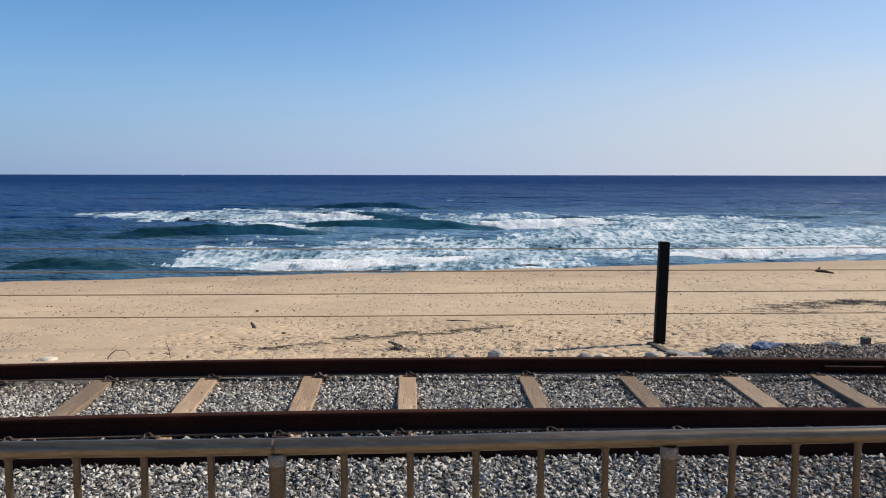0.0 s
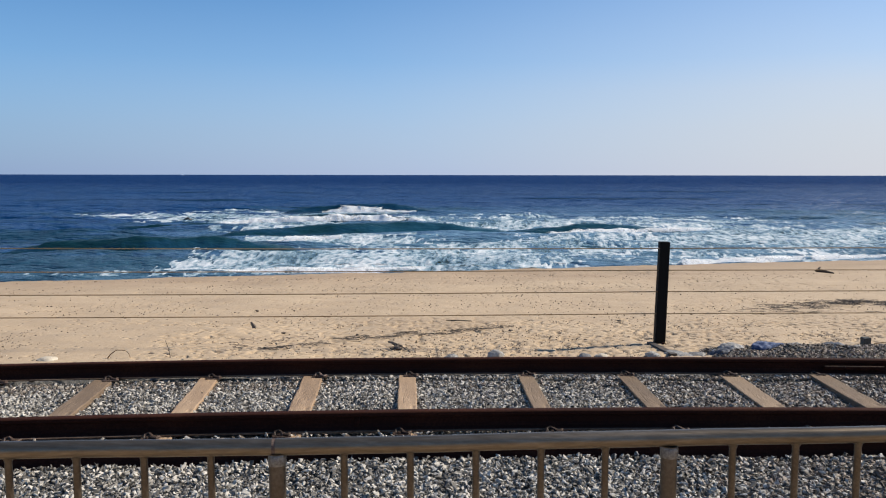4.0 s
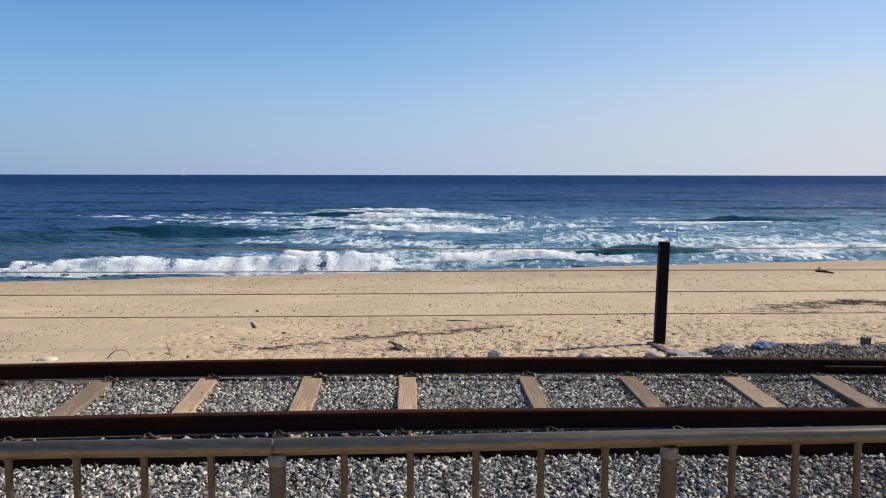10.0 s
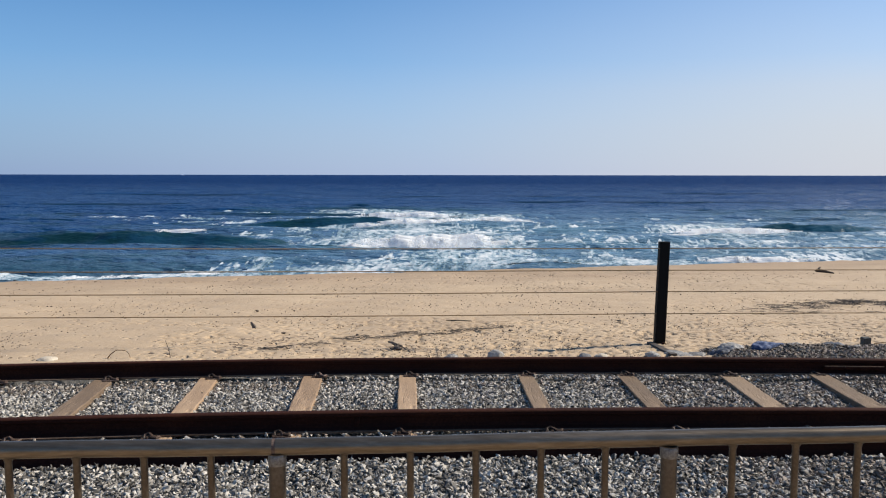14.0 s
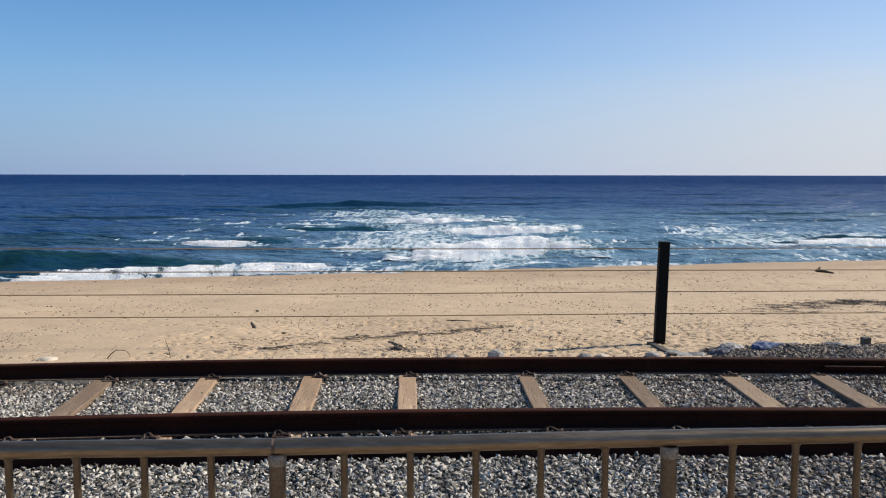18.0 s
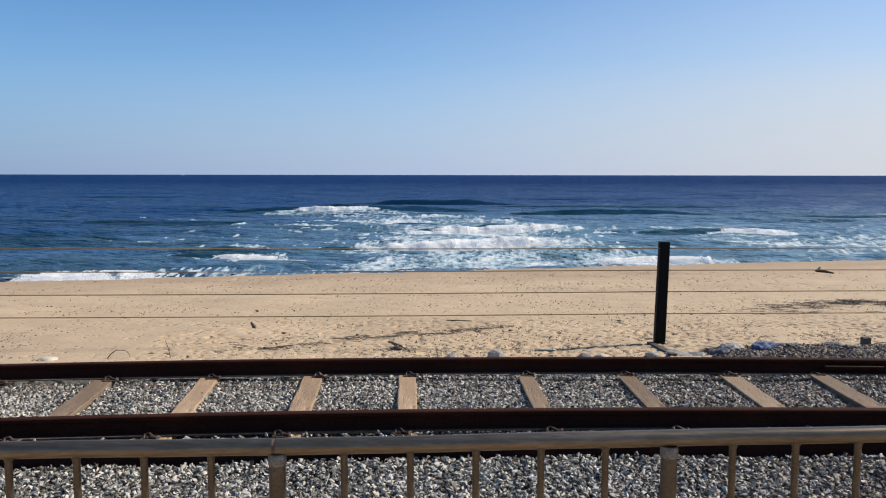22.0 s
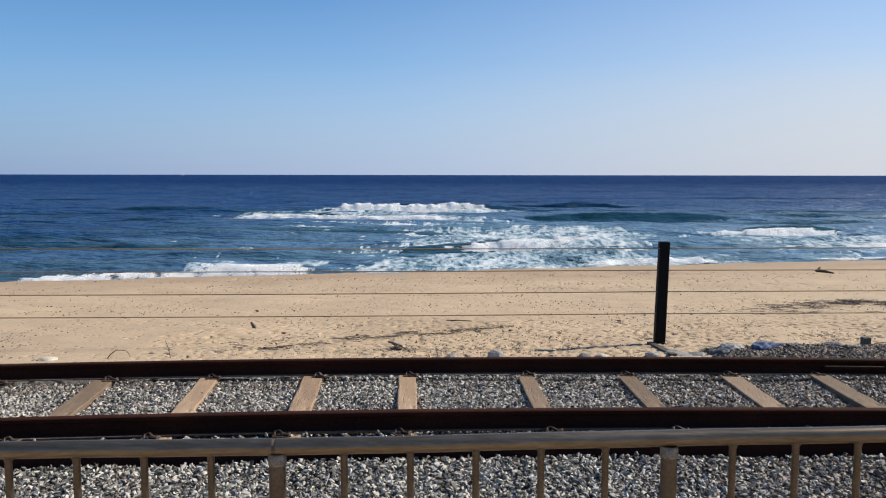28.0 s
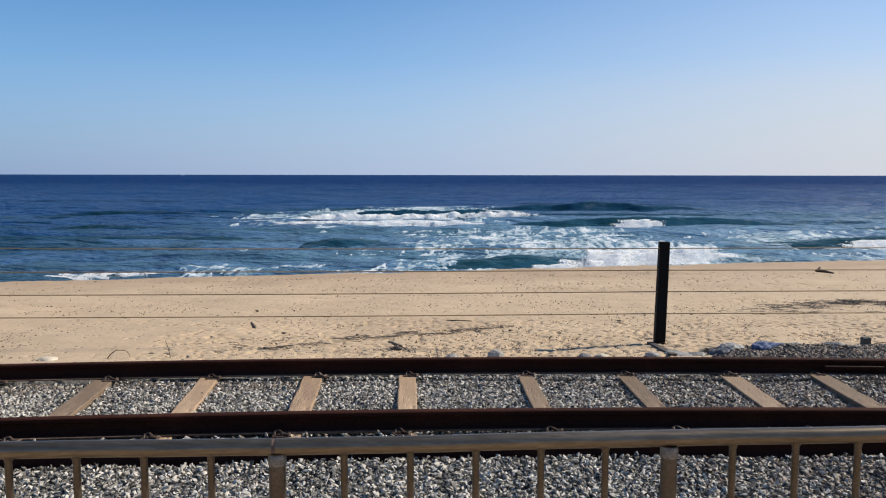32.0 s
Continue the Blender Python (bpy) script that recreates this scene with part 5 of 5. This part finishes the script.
    # the breaker that rises late far out
    breaker([
        (19.5, -17.9, -12.4, 135.9, 140.4, 0.16), (21, -28.7, -9.9, 118.6, 127.6, 0.65), (22, -23.1, -8.3, 120.3, 123.9, 1), (23, -23.8, -6.8, 118.6, 120.3, 0.91),
        (24, -24.4, -4.9, 115.3, 115.3, 0.88), (25, -25.7, -3.1, 113.8, 110.8, 0.85), (27.5, -28.4, 0.4, 109.3, 103.9, 0.56), (29, -26.6, 5.4, 105.2, 100.2, 0.48),
        (30, -26.3, 1.8, 103.9, 99, 0.48), (31, -23.9, 3.9, 100.2, 96.7, 0.46), (32, -19.7, 4.4, 93.5, 93.5, 0.44),
    ], (-14.0, 22.3, 1.25, [(0, 0), (13, 0.1), (17, 0.8), (20, 1.0), (24, 0.8), (28, 0.5), (32, 0.4)]))
    # the last outer breaker
    breaker([
        (23.2, -5.4, -4.3, 153.2, 153.2, 0.18), (24, -8.9, -3.1, 147.8, 150.5, 1.14), (25, -9, 4.7, 133.7, 150.5, 1.25), (25.5, -9.3, 5.1, 131.6, 147.8, 1.31),
        (27.5, -17.4, 6.2, 125.7, 131.6, 1.21), (28, -17.8, 6.9, 123.9, 131.6, 1.27), (29, -18.7, 8.1, 122.1, 129.6, 0.96), (30, -19.2, 9.2, 118.6, 125.7, 0.93),
        (31, -19.3, 11.1, 110.8, 118.6, 0.67), (32, -19, 12.9, 103.9, 112.3, 0.63),
    ], (-2.5, 19.7, 1.35, [(0, 0), (18, 0), (22, 0.75), (24.5, 1.0), (28, 0.9), (32, 0.8)]))
    # the breaker that runs along the middle
    breaker([
        (0, -20.1, -14.4, 84.1, 84.9, 0.74), (1, -19, -12.7, 80.8, 85.8, 0.59), (2, -16.5, -11.3, 77.1, 81.6, 0.65), (3, -15, -10.3, 73.7, 77.8, 0.62),
        (5.5, -4.6, 1, 67.7, 68.8, 0.8), (6, -4.3, 1.4, 64.1, 64.6, 0.94), (7, -3.8, 4.7, 63.6, 65.1, 0.83), (8, -3.1, 6.5, 57.8, 61.7, 0.98),
        (9, -1.7, 8.4, 53.7, 57, 1.04), (10, -1.3, 10.7, 51.2, 54.8, 1.06), (11, -3.4, 12.9, 50.1, 54.1, 1.1), (12, 0.6, 14.7, 50.8, 53.7, 0.67),
        (13, 13.2, 18.5, 53, 54.2, 0.44), (14, 20.3, 24.6, 54.7, 55.5, 0.19),
    ], (-7.5, 15.7, 1.15, [(0, 0.9), (3, 1.0), (6, 0.65), (8, 0.4), (11, 0.35), (14, 0), (32, 0)]))
    # the green wall that falls on the beach
    breaker([
        (0, -41.4, -21, 73.7, 76.4, 0), (3, -34.7, -17.5, 61.7, 63.6, 0), (5.5, -28.8, -15.4, 51.1, 53, 0), (7, -24.1, -14.5, 49, 51.1, 0),
        (8, -19.1, -13, 47.9, 49.5, 0.29), (9, -19.8, -5.2, 47.5, 49.7, 0.85), (10, -25.6, -2.3, 45.6, 50.2, 1.05), (11, -22.5, -0.1, 45.7, 50.2, 0.56),
        (12, -19.4, -5.1, 46.1, 49.1, 0.21), (13, -18.1, -13.1, 46.3, 47.3, 0.05),
    ], (-22.4, 12.3, 1.35, [(0, 0.8), (3, 0.85), (5.5, 1.0), (8.5, 0.9), (9.5, 0.3), (11, 0), (32, 0)]), thin=0.22)
    # the broken wave on the beach at the start
    breaker([
        (0, -13.6, 5.1, 47.9, 55.9, 0.44), (1, -16.4, 5.1, 46.9, 52.6, 0.42), (2, -19.2, 8.1, 46.4, 52.4, 0.4), (3, -25.4, 10.4, 45.1, 52.4, 0.31),
        (4.2, -25.3, 11.9, 44.9, 52.4, 0.1),
    ], None, thin=0.14)
    # the breaker off the post
    breaker([
        (0, 3.6, 20.8, 90.4, 93.5, 0.81), (1, 5.8, 22.6, 88.5, 92.4, 0.6), (2, 7.2, 24.7, 83.2, 89.5, 0.53), (3, 7.8, 26.4, 80.1, 86.7, 0.48),
        (5.5, 11.7, 30.7, 72.4, 77.1, 0.53), (7, 12.4, 32.2, 67.7, 73.1, 0.62), (8, 14.2, 33.7, 64.6, 70, 0.53), (9, 18.8, 36, 63.1, 68.3, 0.46),
        (10, 21.8, 37.8, 59.9, 64.6, 0.49), (11, 20.7, 37.9, 55.9, 61.7, 0.46), (12, 19.6, 35.9, 54.9, 58.3, 0.25),
    ], (16.0, 10.2, 0.9, [(0, 0.9), (5, 0.9), (9, 0.8), (12, 0), (32, 0)]))
    # foam running up the beach
    breaker([
        (0, 16.8, 36.1, 59.1, 61.7, 0.47), (1, 15.4, 34.6, 55.5, 59.1, 0.44), (2, 15.6, 33.9, 54.1, 57.8, 0.39), (3, 14.5, 33.5, 53.6, 57.2, 0.31),
        (4.5, 16.1, 33.4, 53.9, 57, 0.1),
    ], None, thin=0.14)
    # the next breaker off the post
    breaker([
        (6, 20.5, 45.4, 103.9, 106.6, 0.26), (9, 21.4, 43.6, 97.8, 99, 0.29), (11, 24.2, 42.5, 92.4, 93.5, 0.37), (12, 26, 32.2, 88.5, 88.5, 0.57),
        (13, 24, 33.4, 82.4, 83.2, 0.58), (14, 23.2, 36, 77.8, 81.6, 0.6), (16.5, 26.8, 39.7, 71.2, 73.7, 0.58), (18, 29.4, 40.6, 67.7, 69.4, 0.55),
        (19, 32.2, 40.9, 64.6, 66.6, 0.46), (21, 30.8, 39.7, 59.9, 61.7, 0.24),
    ], (37.8, 12.6, 0.9, [(0, 0.2), (6, 0.5), (11, 0.9), (16, 0.8), (20, 0.3), (23, 0), (32, 0)]))
    # the small breaker over the shallows
    breaker([
        (12.7, -28.7, -28.3, 83.2, 83.2, 0.11), (14, -28.3, -25, 79.3, 81.6, 0.32), (14.5, -26.8, -24.1, 77.8, 79.3, 0.35), (16.5, -27.1, -20.3, 66.1, 71.8, 0.36),
        (18, -21.2, -18.1, 66.6, 67.7, 0.32), (19, -19.9, -15.5, 64.1, 64.6, 0.34), (20, -16.3, -13.5, 60.8, 60.8, 0.32), (21, -15.6, -12.1, 57.4, 58.2, 0.33),
        (22, -16.5, -11.8, 54.4, 55.1, 0.34), (23, -14.5, -11, 52.4, 53.7, 0.23), (24, -13.2, -10.6, 49.8, 51.7, 0.2), (25.5, -14.7, -10.2, 48.7, 49.8, 0.28),
        (27.5, -14, -10.2, 48.1, 49.3, 0.51), (28, -13.8, -9.1, 47.6, 48.9, 0.55), (29, -16.4, -6.4, 46.9, 49.7, 0.19), (30, -18.2, -12.5, 46.5, 47.8, 0.12),
    ], (-16.5, 3.9, 0.6, [(0, 0), (16, 0.2), (19, 0.8), (25, 0.9), (28, 0), (32, 0)]))
    # foam on the water's edge
    breaker([
        (14.8, -24, -16.5, 46, 47.4, 0.1), (16.5, -24.3, -13.2, 45.6, 47.6, 0.36), (17, -23.8, -10.6, 45.6, 48.3, 0.4), (18, -23.8, -6.6, 45.4, 49.7, 0.43),
        (19, -22.6, -2.3, 45.5, 50.4, 0.44), (20, -23.7, -12.5, 45.5, 47.6, 0.2), (21, -23.4, -16, 45.6, 47, 0.33), (22, -23.8, -17.6, 45.6, 46.7, 0.32),
        (24, -22.2, -16.3, 45.7, 46.7, 0.03), (25.5, -22.6, -14.7, 45.8, 47.1, 0.04), (27.5, -23.2, -16.4, 45.7, 46.9, 0.17), (28, -22.6, -13.1, 45.8, 47.4, 0.10),
        (30, -22.5, -15.3, 45.7, 46.9, 0.04), (31, -21.7, -16.4, 46, 46.9, 0.07), (32, -21.8, -16.7, 46.1, 47.1, 0.13),
    ], None, thin=0.14)
    # a small breaker further along
    breaker([
        (19, 17.5, 21.8, 82.4, 83.2, 0.29), (20, 19.4, 23.3, 83.2, 83.2, 0.44), (21, 24.1, 29.6, 84.9, 84.9, 0.45), (22, 28.4, 34.2, 80.8, 81.6, 0.52),
        (23, 29.6, 37, 79.3, 80.1, 0.56), (24, 29.9, 36.5, 76.4, 76.4, 0.54), (25.5, 30.7, 42, 70, 71.8, 0.66), (27.5, 33.7, 39.9, 65.6, 66.6, 0.54),
        (29, 34.4, 40.3, 61.7, 62.6, 0.29),
    ], (27.5, 10.0, 0.45, [(0, 0), (14, 0.2), (19, 0.7), (24, 0.7), (28, 0.3), (32, 0)]))
    # the last small breaker further along
    breaker([
        (26.5, 30.8, 36.2, 84.9, 84.9, 0.3), (27.5, 30.5, 38.2, 83.2, 83.2, 0.49), (28, 29.6, 39.6, 81.6, 82.4, 0.53), (29, 29.1, 39.1, 75.7, 77.8, 0.58),
        (30, 30.9, 39.4, 71.8, 73.7, 0.6), (31, 30.9, 40.6, 67.2, 69.4, 0.72), (32, 32.7, 39.3, 64.6, 65.6, 0.69),
    ], (36.5, 8.6, 0.8, [(0, 0), (22, 0.1), (26, 0.7), (30, 0.8), (32, 0.9)]))
    # late foam running up the beach
    breaker([
        (27, 26.7, 32, 55.7, 56.8, 0.09), (29, 19.1, 32.3, 54.8, 57.3, 0.18), (30, 27.4, 33.7, 56.4, 57.5, 0.33), (31, 29.2, 33.7, 56.8, 57.5, 0.14),
    ], None, thin=0.14)
    # a swell that begins to break
    breaker([
        (30.5, 21.3, 22.2, 101.4, 101.4, 0.18), (31, 21.5, 22.9, 101.4, 101.4, 0.53), (32, 20.5, 24.7, 90.4, 91.4, 0.85),
    ], None)

    swell(-26.7, 13.9, 1.1, [(0.0, 93.1, 0.2), (3.0, 89.6, 0.5), (6.0, 84.4, 0.8), (9.0, 79.8, 0.9), (12.0, 74.2, 1.0), (14.0, 68.6, 1.0), (17.0, 53.5, 1.0), (19.0, 49.6, 1.0), (20.0, 46.7, 1.0), (21.0, 43.7, 0.8), (22.5, 41.5, 0.0), (32.0, 40.5, 0.0)])
    swell(-43.5, 13.6, 0.8, [(0.0, 151.6, 0.0), (18.0, 151.6, 0.1), (22.0, 140.4, 0.6), (24.0, 133.1, 0.9), (30.0, 124.4, 1.0), (32.0, 113.3, 1.0)])
    swell(-23.2, 5.0, 1.0, [(0.0, 48.7, 0.9), (1.5, 44.6, 0.8), (3.0, 42.1, 0.0), (32.0, 41.2, 0.0)])
    swell(-36.1, 7.5, 0.6, [(0.0, 111.7, 0.0), (24.0, 111.7, 0.2), (27.0, 102.9, 0.8), (29.0, 95.4, 0.9), (32.0, 85.1, 0.9)])
    swell(-15.7, 4.4, 0.75, [(0.0, 66.7, 0.0), (20.0, 63.9, 0.2), (22.0, 59.0, 0.8), (24.0, 55.6, 1.0), (26.0, 51.2, 0.6), (28.0, 46.6, 0.0), (32.0, 45.3, 0.0)])
    swell(25.0, 18.8, 1.05, [(0.0, 146.0, 0.0), (19.0, 130.4, 0.2), (22.0, 119.8, 0.8), (25.0, 110.7, 1.0), (28.0, 104.4, 1.0), (31.0, 96.2, 1.0), (32.0, 92.6, 1.0)])
    swell(24.8, 21.5, 1.3, [(0.0, 155.9, 0.0), (26.0, 152.5, 0.2), (29.0, 143.2, 0.8), (31.0, 135.0, 1.0), (32.0, 130.0, 1.0)])
    swell(53.4, 8.2, 0.6, [(0.0, 139.4, 0.0), (22.0, 130.2, 0.2), (25.0, 122.1, 0.8), (28.0, 113.3, 0.9), (30.0, 100.3, 0.5), (32.0, 91.0, 0.0)])
    swell(12.0, 3.7, 0.45, [(0.0, 69.2, 0.0), (5.0, 64.5, 0.5), (8.0, 57.3, 0.9), (9.5, 53.7, 0.8), (11.0, 49.2, 0.0), (32.0, 47.7, 0.0)])
    swell(-25.5, 4.2, 0.6, [(0.0, 78.3, 0.0), (24.0, 73.9, 0.2), (27.0, 66.4, 0.8), (29.0, 61.3, 0.7), (31.0, 56.1, 0.0), (32.0, 55.3, 0.0)])
    swell(-8.0, 4.5, 0.6, [(0.0, 87.0, 0.0), (27.0, 78.3, 0.1), (30.0, 71.2, 0.7), (32.0, 67.0, 1.0)])

    foam_field()

    # long swells further out
    for x, half, height, d0, speed in ((-60, 42, 0.35, 190, 2.6), (35, 48, 0.4, 205, 2.7), (70, 40, 0.35, 165, 2.4), (-35, 40, 0.35, 150, 2.4), (20, 45, 0.35, 250, 2.8), (-75, 50, 0.35, 265, 2.9), (85, 50, 0.35, 285, 3.0)):
        swell(x, half, height, [(0.0, d0, 0.75), (12.0, d0 - 12 * speed, 0.95), (32.0, d0 - 32 * speed, 0.75)])


motions()
